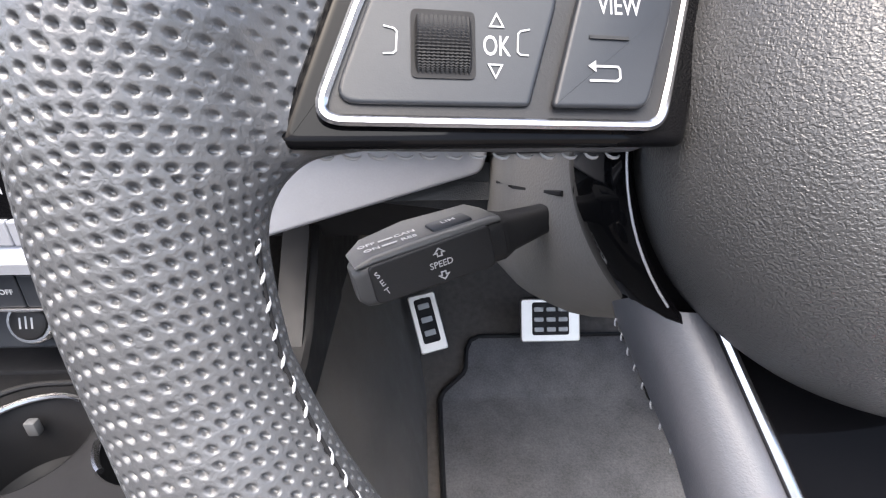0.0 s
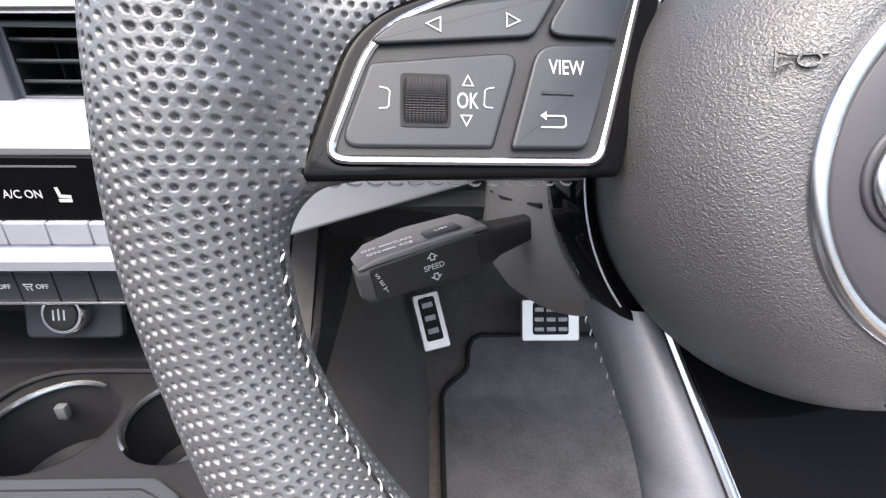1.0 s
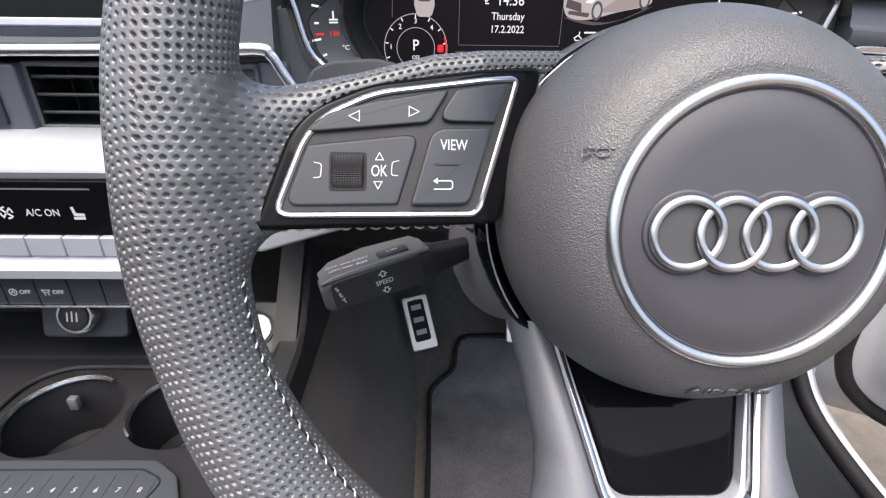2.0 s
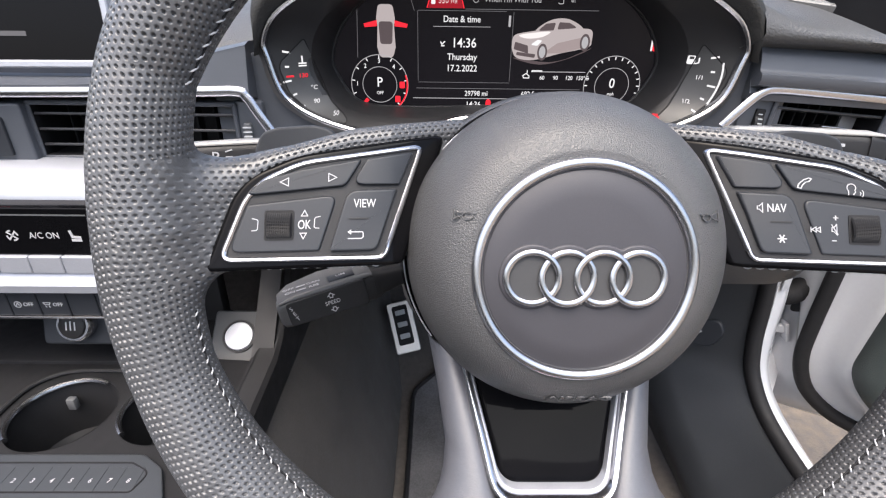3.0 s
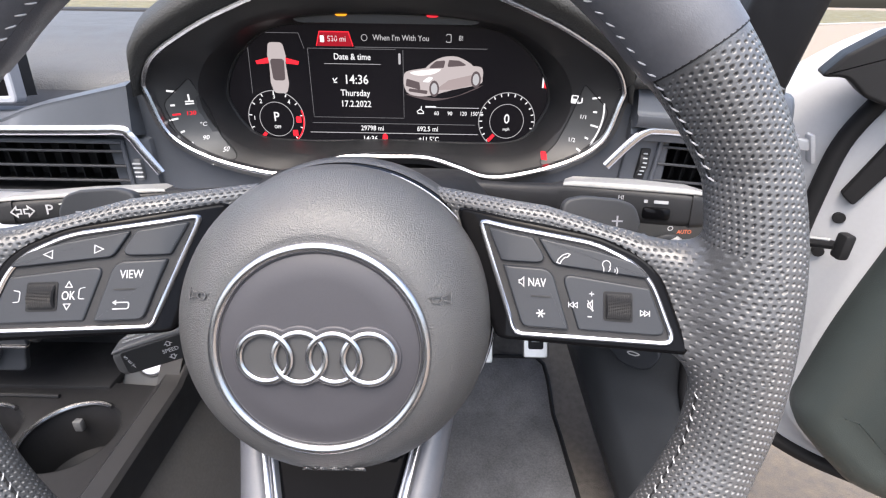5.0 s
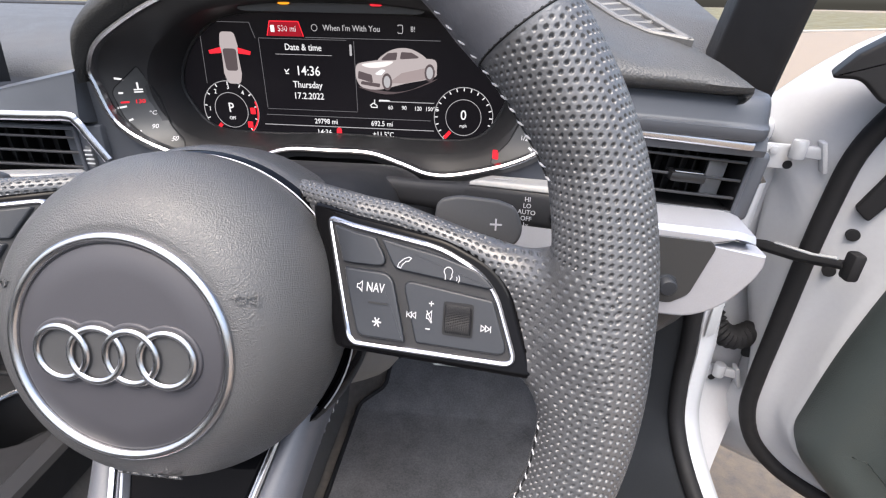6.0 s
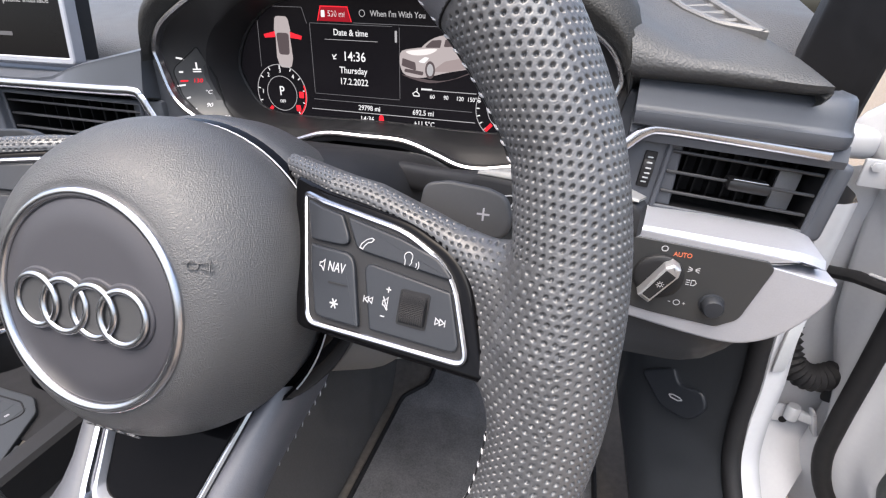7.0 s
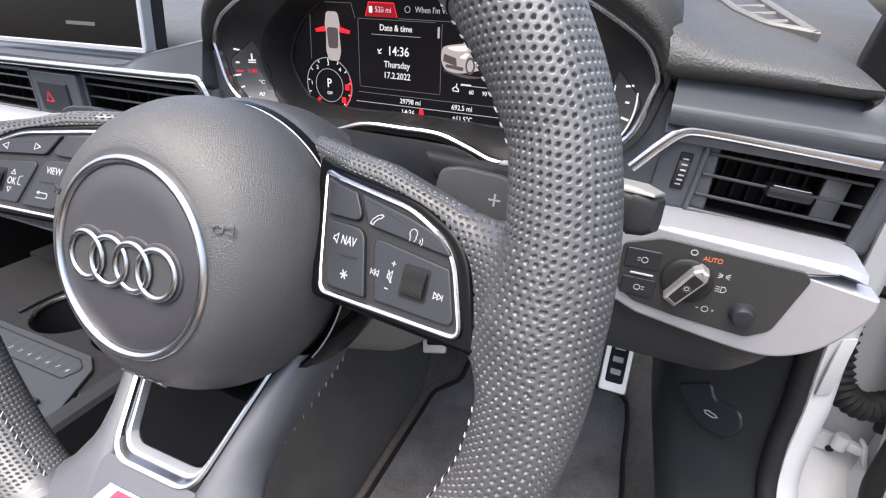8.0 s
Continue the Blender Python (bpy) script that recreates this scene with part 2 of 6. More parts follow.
def sheet(grid):
    """An open skin over rows of 3D points."""
    bm = bmesh.new()
    vs = [[bm.verts.new(p) for p in row] for row in grid]
    for a, b in zip(vs, vs[1:]):
        for i in range(len(a) - 1):
            bm.faces.new((a[i], a[i + 1], b[i + 1], b[i]))
    return bm


def loft(profile, xs, shape=None):
    """A closed (y, z) profile carried along x; shape(x, y, z) may bend it."""
    rings = [[(shape(x, y, z) if shape else (x, y, z)) for y, z in profile] for x in xs]
    return layers(rings)


FACE = Matrix.Rotation(radians(90), 4, "X")


def facing(x, y, z, back=0.0, turn=0.0):
    """A plane that faces the driver: its x to the right, y up, z towards the rear of the car; back leans its top forwards."""
    return Matrix.Translation((x, y, z)) @ Matrix.Rotation(radians(turn), 4, "Z") @ Matrix.Rotation(radians(90 - back), 4, "X")

# ---- steering wheel ----
RAKE = 16.8
HUB = Vector((-0.0008, 0, 0.88))
WHEEL = Matrix.Translation(HUB) @ Matrix.Rotation(radians(90 - RAKE), 4, "X")
RIM_C, RIM_Z, RIM_R = 0.0134, -0.0156, 0.1815
RIM_A = [-75, -45, -20, 0, 20, 40]


def rim_half(a):
    """Half the rim's width at an angle above the horizontal (radians)."""
    return np.interp(np.degrees(a), RIM_A, [0.0178, 0.0203, 0.0168, 0.0195, 0.0170, 0.0199])


def rim_mid(a):
    return np.interp(np.degrees(a), RIM_A, [0.1870, 0.1874, 0.1830, 0.1777, 0.1824, 0.1783])


SPOKE = [(0.045, 0.0625), (0.098, 0.0551), (0.128, 0.0463), (0.150, 0.0385), (0.172, 0.033), (0.172, -0.002), (0.155, -0.0058), (0.085, -0.0062), (0.062, 0.0), (0.045, 0.015)]


def smin(a, b, k):
    h = np.clip(0.5 + 0.5 * (b - a) / k, 0, 1)
    return b * (1 - h) + a * h - k * h * (1 - h)


def sd_outline(x, y, pts):
    d, s = np.full(x.shape, 1e9), np.ones(x.shape)
    n = len(pts)
    for i in range(n):
        ax, ay = pts[i]
        bx, by = pts[i - 1]
        ex, ey = bx - ax, by - ay
        wx, wy = x - ax, y - ay
        h = np.clip((wx * ex + wy * ey) / (ex * ex + ey * ey), 0, 1)
        d = np.minimum(d, (wx - ex * h) ** 2 + (wy - ey * h) ** 2)
        c1, c2, c3 = y >= ay, y < by, ex * wy > ey * wx
        s = np.where((c1 & c2 & c3) | (~c1 & ~c2 & ~c3), -s, s)
    return s * np.sqrt(d)


def spoke_z(x, y=0.02):
    return -0.0460 + 0.18 * np.abs(x) - 0.25 * y - 0.4 * np.maximum(0, 0.08 - np.abs(x))


def wheel_sdf(P):
    """Distance to the leather of the rim and its two upper spokes."""
    x, y, z = np.abs(P[..., 0]), P[..., 1], P[..., 2]
    ang = np.arctan2(y - RIM_C, x)
    wide = rim_half(ang)
    deep = wide * 1.08
    q0, q1 = np.hypot(x, y - RIM_C) - rim_mid(ang), z - RIM_Z
    rim = (np.sqrt((q0 / wide) ** 2 + (q1 / deep) ** 2) - 1) * np.minimum(wide, deep)
    zc = spoke_z(x, y) - 0.0105
    r = 0.005
    w0, w1 = sd_outline(x, y, SPOKE) + r, np.abs(z - zc) - 0.009 + r
    slab = np.minimum(np.maximum(w0, w1), 0) + np.hypot(np.maximum(w0, 0), np.maximum(w1, 0)) - r
    strip_y = np.interp(x, [0.045, 0.098, 0.128, 0.15, 0.175], [0.0578, 0.0508, 0.0420, 0.0335, 0.024])
    strip = np.hypot(y - strip_y, z - spoke_z(x, y) + 0.0035) - 0.0048
    strip = np.where(x > 0.172, strip + (x - 0.172), strip)
    return smin(smin(rim, strip, np.interp(x, [0.120, 0.150], [0.010, 0.016])), slab, np.interp(x, [0.125, 0.158], [0.003, 0.020]))


def cast(start, way, far):
    t = np.zeros(start.shape[:-1])
    for _ in range(40):
        t = np.minimum(t + np.maximum(-wheel_sdf(start + way * t[..., None]), -0.001) * 0.9, far)
    return start + way * t[..., None]


def dimples(u, v, pitch=0.0030, rad=0.00058, deep=0.0011):
    """Depth of punched holes in a staggered grid."""
    row = pitch * 0.866
    best = np.full(u.shape, 1e9)
    for off in (0, 1):
        vv = (v - off * row) / (2 * row)
        dv = (vv - np.round(vv)) * 2 * row
        uu = u / pitch - 0.5 * off
        du = (uu - np.round(uu)) * pitch
        best = np.minimum(best, np.hypot(du, dv))
    s = np.clip((rad * 1.4 - best) / (rad * 0.75), 0, 1)
    return deep * s * s * (3 - 2 * s)


def np_mesh(name, V, keep):
    """A smooth mesh over a grid of points; keep says which quads stay."""
    r, c = V.shape[:2]
    idx = np.arange(r * c).reshape(r, c)
    quads = np.stack([idx[:-1, :-1], idx[1:, :-1], idx[1:, 1:], idx[:-1, 1:]], -1)[keep]
    used = np.unique(quads)
    back = np.zeros(r * c, int)
    back[used] = np.arange(len(used))
    me = bpy.data.meshes.new(name)
    q = back[quads]
    me.vertices.add(len(used))
    me.vertices.foreach_set("co", V.reshape(-1, 3)[used].astype(np.float32).ravel())
    me.loops.add(q.size)
    me.loops.foreach_set("vertex_index", q.astype(np.int32).ravel())
    me.polygons.add(len(q))
    me.polygons.foreach_set("loop_start", np.arange(0, q.size, 4, dtype=np.int32))
    me.update(calc_edges=True)
    me.shade_smooth()
    return me


def rim_band(a0, a1, step, holes, side, grow=0.0):
    """The rim's leather from angle a0 to a1 (degrees above the horizontal), on the side +1 or -1."""
    na, nf = int(radians(abs(a1 - a0)) * RIM_R / step), int(radians(280) * 0.018 / step)
    a = np.radians(np.linspace(a0, a1, na))[:, None]
    f = np.radians(np.concatenate([np.linspace(-50, 230, nf), np.linspace(234, 310, 20)]))[None, :]
    er = np.stack([np.cos(a) * side + 0 * f, np.sin(a) + 0 * f, 0 * a + 0 * f], -1)
    R = rim_mid(np.arctan2(np.sin(a), np.abs(np.cos(a))))
    start = np.stack([R * np.cos(a) * side + 0 * f, RIM_C + R * np.sin(a) + 0 * f, 0 * a + 0 * f + RIM_Z], -1)
    way = er * np.cos(f)[..., None] + np.array([0, 0, 1.0]) * np.sin(f)[..., None]
    V = cast(start, way, 0.052)
    if holes:
        v = (f - radians(62)) * 0.0178 + 0 * a
        u = a * (RIM_R + 0.011 * np.cos(f)) + 0.42 * np.sqrt(v * v + 0.000004)
        edge = np.clip(np.minimum(np.abs(a - radians(a0)), np.abs(a - radians(a1))) * RIM_R / 0.003 - 0.6, 0, 1)
        near = in_web(V, 0.007)
        V = V - way * (np.where(near, dimples(V[..., 0] * side, V[..., 1]), dimples(u, v)) * edge)[..., None]
    V = V + way * grow
    mid = 0.25 * (V[:-1, :-1] + V[1:, :-1] + V[1:, 1:] + V[:-1, 1:])
    spoke_zone = (np.abs(mid[..., 0]) < 0.1385) & (mid[..., 1] > -0.004) & (mid[..., 1] < 0.066) & (mid[..., 2] < 0.01)
    return np_mesh("rim_band", V, ~(spoke_zone | in_web(mid, 0.0) | in_fillet(mid, 0.0)))


def in_web(P, grow):
    """Where the leather runs flat from the rim into a spoke, on the driver's side."""
    x, y, z = np.abs(P[..., 0]), P[..., 1], P[..., 2]
    q = rim_mid(np.arctan2(y - RIM_C, x)) - np.hypot(x, y - RIM_C)
    top = np.interp(x, [0.128, 0.15, 0.175], [0.0475, 0.0395, 0.031])
    return (q > 0.0065 - grow) & (x > 0.1375 - grow) & (y > -0.0020 - grow) & (y < top + grow) & (z > spoke_z(x, y) - 0.004)


def in_fillet(P, grow):
    """The rounded top of a spoke where it widens into the rim."""
    x, y, z = np.abs(P[..., 0]), P[..., 1], P[..., 2]
    q = rim_mid(np.arctan2(y - RIM_C, x)) - np.hypot(x, y - RIM_C)
    low = np.interp(x, [0.128, 0.15, 0.175], [0.0435, 0.0345, 0.026])
    return (q > 0.0115 - grow) & (x > 0.1375) & (x < 0.166 + grow) & (y >= low - grow) & (y < low + 0.0105 + grow) & (z > spoke_z(x, y) - 0.011 - grow)


def web_patch(step, side):
    x = np.linspace(0.134, 0.186, int(0.052 / step))[:, None]
    y = np.linspace(-0.008, 0.052, int(0.060 / step))[None, :]
    start = np.stack([x * side + 0 * y, y + 0 * x, spoke_z(x, y) - 0.006], -1)
    way = np.zeros(start.shape)
    way[..., 2] = 1.0
    V = cast(start, way, 0.04)
    inside = wheel_sdf(start) < -0.0002
    V[..., 2] -= dimples(x + 0 * y, y + 0 * x)
    mid = 0.25 * (V[:-1, :-1] + V[1:, :-1] + V[1:, 1:] + V[:-1, 1:])
    ok = inside[:-1, :-1] & inside[1:, :-1] & inside[1:, 1:] & inside[:-1, 1:]
    return np_mesh("web", V, ok & in_web(mid, 0.0018))


def spoke_band(step, side):
    x = np.linspace(0.1680, 0.046, int(0.122 / step))[:, None]
    ang = np.radians(np.linspace(-120, 165, int(0.07 / step)))[None, :]
    yc = np.interp(x, [0.045, 0.098, 0.128, 0.15, 0.175], [0.0573, 0.0503, 0.0415, 0.0330, 0.0235])
    start = np.stack([x * side + 0 * ang, yc + 0 * ang, spoke_z(x, yc) - 0.004 + 0 * ang], -1)
    way = np.stack([0 * x + 0 * ang, np.cos(ang) + 0 * x, np.sin(ang) + 0 * x], -1)
    V = cast(start, way, 0.05)
    V = V - way * (np.where(x > 0.1375, dimples(V[..., 0] * side, V[..., 1]), dimples(x + 0 * ang, ang * 0.0056 + 0 * x)))[..., None]
    mid = 0.25 * (V[:-1, :-1] + V[1:, :-1] + V[1:, 1:] + V[:-1, 1:])
    return np_mesh("spoke_band", V, (np.abs(mid[..., 0]) < 0.1375) | in_fillet(mid, 0.0014))


wheel = thing("steering_wheel", WHEEL, "black perforated leather steering wheel with grey stitching and satin chrome trim", "steering wheel")
for side in (-1, 1):
    part("rim_grip", rim_band(36, -66, 0.00031, True, side), PERF, wheel, "perforated black leather grip")
    part("spoke_cover", spoke_band(0.00034, side), PERF, wheel, "perforated leather spoke cover")
    part("spoke_web", web_patch(0.00034, side), PERF, wheel, "perforated leather between rim and spoke")
    part("spoke_core", prism([(x * side, y) for x, y in rounded(inset(SPOKE, 0.001), 0.004)], -0.017, -0.003, 0.003, zfun=lambda x, y: spoke_z(x, y)), LEATHER, wheel)
part("rim_top", rim_band(36, 144, 0.0016, False, 1, 0.0005), LEATHER, wheel, "smooth black leather upper rim")
part("rim_bottom", rim_band(-66, -114, 0.0016, False, 1, 0.0005), LEATHER, wheel, "smooth black leather lower rim")


def stitch_mesh(length=0.0042, r=0.00042):
    pts = [(-length / 2, 0, -0.0004), (-length * 0.3, 0, 0.0003), (0, 0, 0.00055), (length * 0.3, 0, 0.0003), (length / 2, 0, -0.0004)]
    me = mesh_of(tube(pts, [r * 0.6, r, r * 1.1, r, r * 0.6], 6), 0)
    me.materials.append(THREAD)
    return me


STITCH, STITCH_L = stitch_mesh(0.0040, 0.00036), stitch_mesh(0.0056, 0.00040)


def sew(parent, place, along, normal, slant, long=False):
    n = Vector(normal).normalized()
    x = (Vector(along) - n * Vector(along).dot(n)).normalized()
    y = n.cross(x)
    m = Matrix((x, y, n)).transposed().to_4x4()
    m.translation = place
    ob = new("stitch", STITCH_L if long else STITCH)
    ob.parent = parent
    ob.matrix_basis = m @ Matrix.Rotation(radians(slant + random.uniform(-8, 8)), 4, "Z")


def rim_point(a, f, side):
    a, f = radians(a), radians(f)
    R = float(rim_mid(math.atan2(math.sin(a), abs(math.cos(a)))))
    c = np.array([[R * math.cos(a) * side, RIM_C + R * math.sin(a), RIM_Z]])
    w = np.array([[math.cos(a) * math.cos(f) * side, math.sin(a) * math.cos(f), math.sin(f)]])
    p = cast(c, w, 0.045)[0]
    return Vector(p), Vector(w[0])


for side in (-1, 1):
    for k in range(56):
        a = 35.0 - k * 1.82
        if -12 < a < 19:
            continue
        p, n = rim_point(a, 171, side)
        tangent = Vector((-math.sin(radians(a)) * side, math.cos(radians(a)), 0))
        sew(wheel, p - n * 0.0002, tangent, n, 42 * side, a > 15)
    for k in range(8):
        p, n = rim_point(37 + k * 2.2, 166, side)
        a = radians(37 + k * 2.2)
        sew(wheel, p, (-math.sin(a) * side, math.cos(a), 0), n, 42 * side, True)
    for k in range(9):
        p, n = rim_point(-67.5 - k * 2.2, 150, side)
        a = radians(-67.5 - k * 2.2)
        sew(wheel, p, (-math.sin(a) * side, math.cos(a), 0), n, 80, True)
    for k in range(13):
        x = (0.1500 - k * 0.0052) * side
        sew(wheel, (x, -0.0060, spoke_z(x, -0.007) - 0.0100), (1, 0, 0), (0, -0.9, 0.4), 22 * side)
    seam = [rim_point(36, f, side)[0] for f in range(-30, 175, 8)]
    part("seam", tube([tuple(p) for p in seam], 0.0006, 6), RUBBER, wheel)
for side in (-1, 1):
    path = [tuple(rim_point(a, 171, side)[0]) for a in range(66, -67, -2) if not -12 < a < 19]
    cut = [k for k in range(1, len(path)) if (Vector(path[k]) - Vector(path[k - 1])).length > 0.012]
    first = cut[0] if cut else len(path)
    for piece in (path[:first], path[first:]):
        if len(piece) > 2:
            part("seam", tube(piece, 0.0005, 6), RUBBER, wheel)

# lower spoke


LOW_X = -0.0020


def low_z(y):
    return np.interp(y, [-0.175, -0.160, -0.148, -0.125, -0.034], [-0.002, -0.0025, -0.0052, -0.0171, -0.0695])


LEG_Y = [-0.150, -0.135, -0.120, -0.112, -0.100, -0.073, -0.050]
LEG_O = [0.084, 0.066, 0.056, 0.0532, 0.0520, 0.0568, 0.0620]
SEAM_Y = [-0.150, -0.140, -0.125, -0.113, -0.105, -0.094, -0.080, -0.066, -0.058]
SEAM_X = [0.072, 0.058, 0.0475, 0.0450, 0.0455, 0.0475, 0.0510, 0.0560, 0.0575]
SEAM_Z = [-0.026, -0.034, -0.046, -0.059, -0.071, -0.085, -0.098, -0.104, -0.106]


def leg(side):
    rows = []
    for k in range(41):
        y = -0.050 - 0.100 * k / 40
        xi, xo, z = 0.0604 + 0.269 * y, np.interp(y, LEG_Y, LEG_O), low_z(y)
        ys = min(y - 0.010 * max(0, 1 - k / 12), -0.058)
        xs, zs = np.interp(ys, SEAM_Y, SEAM_X), np.interp(ys, SEAM_Y, SEAM_Z)
        w = xo - xi
        row = [(xi - 0.002, y, z - 0.010), (xi, y, z - 0.0015), (xi + 0.06 * w, y, z + 0.0004), (xi + 0.25 * w, y, z + 0.0014), (xi + 0.5 * w, y, z + 0.0004), (xi + 0.75 * w, y, z - 0.0036), (xi + 0.92 * w, y, z - 0.0090), (xo, y, z - 0.0160)]
        for f in (0.3, 0.6, 0.85, 1.0):
            row.append((xo + (xs - xo) * f * f, y + (ys - y) * f, z - 0.016 + (zs - z + 0.016) * f))
        row.append((xs - 0.010, ys, zs - 0.004))
        rows.append([(px * side, py, pz) for px, py, pz in row])
    return sheet(rows)


def plate():
    rows = []
    for k in range(19):
        y = -0.1165 - 0.0560 * k / 18
        w = np.interp(y, [-0.172, -0.150, -0.135, -0.1165], [0.090, 0.066, 0.042, 0.0300])
        rows.append([(w * (j / 10 - 1), y, low_z(y) + 0.0010) for j in range(21)])
    return sheet(rows)


V_OUT = rounded([(-0.0512, -0.034), (-0.0287, -0.1185), (0.0287, -0.1185), (0.0512, -0.034)], [0.001, 0.017, 0.017, 0.001], 12)
spoke_low = part("lower_spoke", plate(), LEATHER, wheel, "smooth grey-black leather lower spoke", Matrix.Translation((LOW_X, 0, 0)))
for side in (-1, 1):
    part("leg", leg(side), LEATHER, spoke_low, smooth=70)
    for k in range(17):
        y = -0.067 - 0.0050 * k
        sew(spoke_low, ((np.interp(y, SEAM_Y, SEAM_X) + 0.0006) * side, y, np.interp(y, SEAM_Y, SEAM_Z) + 0.0008), (-0.25 * side, 1, -0.6), (0.8 * side, 0, 0.6), 24 * side)
part("spoke_trim", frame_of(V_OUT, 0.0030, -0.012, 0.0024, 0.0012, zfun=lambda x, y: low_z(y)), CHROME, spoke_low, "satin chrome V-shaped trim")
part("inner_trim", frame_of(inset(V_OUT, 0.0030), 0.0020, -0.014, -0.0022, 0.0008, zfun=lambda x, y: low_z(y)), ALU, spoke_low, "recessed satin silver inner edge")
part("spoke_insert", prism(inset(V_OUT, 0.0046), -0.018, -0.0065, 0.003, zfun=lambda x, y: low_z(y)), INSERT, spoke_low, "gloss black insert")
part("badge", prism(rounded([(-0.0285, -0.1375), (0.0035, -0.1375), (0.0080, -0.1265), (-0.0200, -0.1265)], 0.001), -0.004, 0.0022, 0.0005, zfun=lambda x, y: low_z(y)), CHROME, spoke_low, "small chrome badge with red block")
part("badge_block", prism(rounded([(-0.0190, -0.1362), (-0.004, -0.1362), (-0.001, -0.1278), (-0.0130, -0.1278)], 0.0005), 0.0, 0.0027, 0.0002, zfun=lambda x, y: low_z(y)), REDP, spoke_low)

# hub
HUBP = [(0.068, -0.085, 0), (0.0725, -0.060, 0), (0.0735, -0.050, 0), (0.0733, -0.043, 0), (0.0716, -0.034, 0), (0.0680, -0.0245, 0), (0.0628, -0.0160, 0), (0.0573, -0.0098, 0), (0.0520, -0.0062, 0), (0.0475, -0.0044, 0), (0.0458, -0.0042, 0)]
airbag = part("airbag_cover", lathe([(r, z) for r, z, c in spline(HUBP, 4)], 96, [c for r, z, c in spline(HUBP, 4)]), AIRBAG, wheel, "round grained black airbag cover", smooth=0)
LOGO = Matrix.Translation((0, -0.0013, -0.0020))
part("groove", lathe([(0.0470, -0.006), (0.0470, -0.0036), (0.0450, -0.0036), (0.0450, -0.006)], 96), RUBBER, airbag, "", LOGO)
part("chrome_ring", lathe([(0.0455, -0.006), (0.0455, -0.0018), (0.0450, -0.0006), (0.0437, 0.0002), (0.0422, -0.0002), (0.0413, -0.0012), (0.0410, -0.006)], 128), CHROME, airbag, "polished satin chrome ring", LOGO, smooth=60)
EMBLEM_FACE = mat("emblem_face_satin", (0.036, 0.035, 0.040), 0.5, vary=0.05, bump=0.00003, bscale=2200, spec=0.4)
part("face", lathe([(0.0409, -0.006), (0.0409, -0.0021), (0.0402, -0.0016), (0.030, -0.0011), (0.015, -0.0009), (0.001, -0.0008)], 96), EMBLEM_FACE, airbag, "flat black satin face", LOGO, smooth=60)
EX = [-0.0006 + (k - 1.5) * 0.01395 for k in range(4)]


def emblem_plate(r):
    xs = [EX[0] - r + (EX[3] - EX[0] + 2 * r) * 0.5 * (1 - math.cos(math.pi * k / 90)) for k in range(91)]
    top = [(x, max([math.sqrt(max(r * r - (x - e) ** 2, 0)) for e in EX])) for x in xs]
    return [(x, -0.0017 + y) for x, y in top] + [(x, -0.0017 - y) for x, y in top[-2:0:-1]]


part("emblem_seat", prism(emblem_plate(0.0132), -0.0022, -0.0002, 0.0008), EMBLEM_FACE, airbag, "", LOGO)
emblem = part("emblem", prism(emblem_plate(0.0116), -0.002, 0.0001), SATIN, airbag, "row of four linked chrome rings", LOGO)
for k, e in enumerate(EX):
    ring = [(e + 0.01035 * math.cos(2 * math.pi * j / 64), -0.0017 + 0.01035 * math.sin(2 * math.pi * j / 64), 0.0009 + 0.0004 * math.sin(2 * math.pi * j / 64 + math.pi * (k % 2) + 0.8)) for j in range(64)]
    part("ring", tube(ring, 0.00145, 12, True, 0.75), CHROME, emblem)


def strokes(lines, w, z=0.0, h=0.00025):
    """Flat raised strokes along 2D polylines."""
    bm = bmesh.new()
    for ln in lines:
        P = [Vector((*p[:2], 0)) for p in ln]
        closed = len(P) > 2 and (P[0] - P[-1]).length < 1e-7
        if closed:
            P = P[:-1]
        L, n = [], len(P)
        for i, p in enumerate(P):
            a = P[i - 1] if (i or closed) else p
            b = P[(i + 1) % n] if (i < n - 1 or closed) else p
            d1 = (p - a).normalized() if (p - a).length else (b - p).normalized()
            d2 = (b - p).normalized() if (b - p).length else d1
            d = (d1 + d2).normalized() if (d1 + d2).length > 1e-5 else d1
            k = 1 / max(0.4, d.dot(d1))
            s = Vector((-d.y, d.x, 0)) * w / 2 * k
            L.append([bm.verts.new(p + s + Vector((0, 0, z))), bm.verts.new(p + s + Vector((0, 0, z + h))), bm.verts.new(p - s + Vector((0, 0, z + h))), bm.verts.new(p - s + Vector((0, 0, z)))])
        for i in range(n if closed else n - 1):
            a, b = L[i], L[(i + 1) % n]
            for j in range(3):
                bm.faces.new((a[j], a[j + 1], b[j + 1], b[j]))
    return bm


def blob(pts, z=0.0, h=0.00025):
    return prism(pts, z, z + h)


def horn_lines(s):
    return [[(-2.6 * s, 1.3 * s), (-2.6 * s, -1.3 * s)], [(-2.6 * s, 0.9 * s), (-1 * s, 0.4 * s), (2.4 * s, 0.4 * s)], [(-2.6 * s, -0.9 * s), (-1 * s, -0.4 * s)], [*ring_pts(1.1 * s, 16, 0.6 * s, -0.2 * s, 0.75 * s), (0.6 * s + 1.1 * s, -0.2 * s)]]


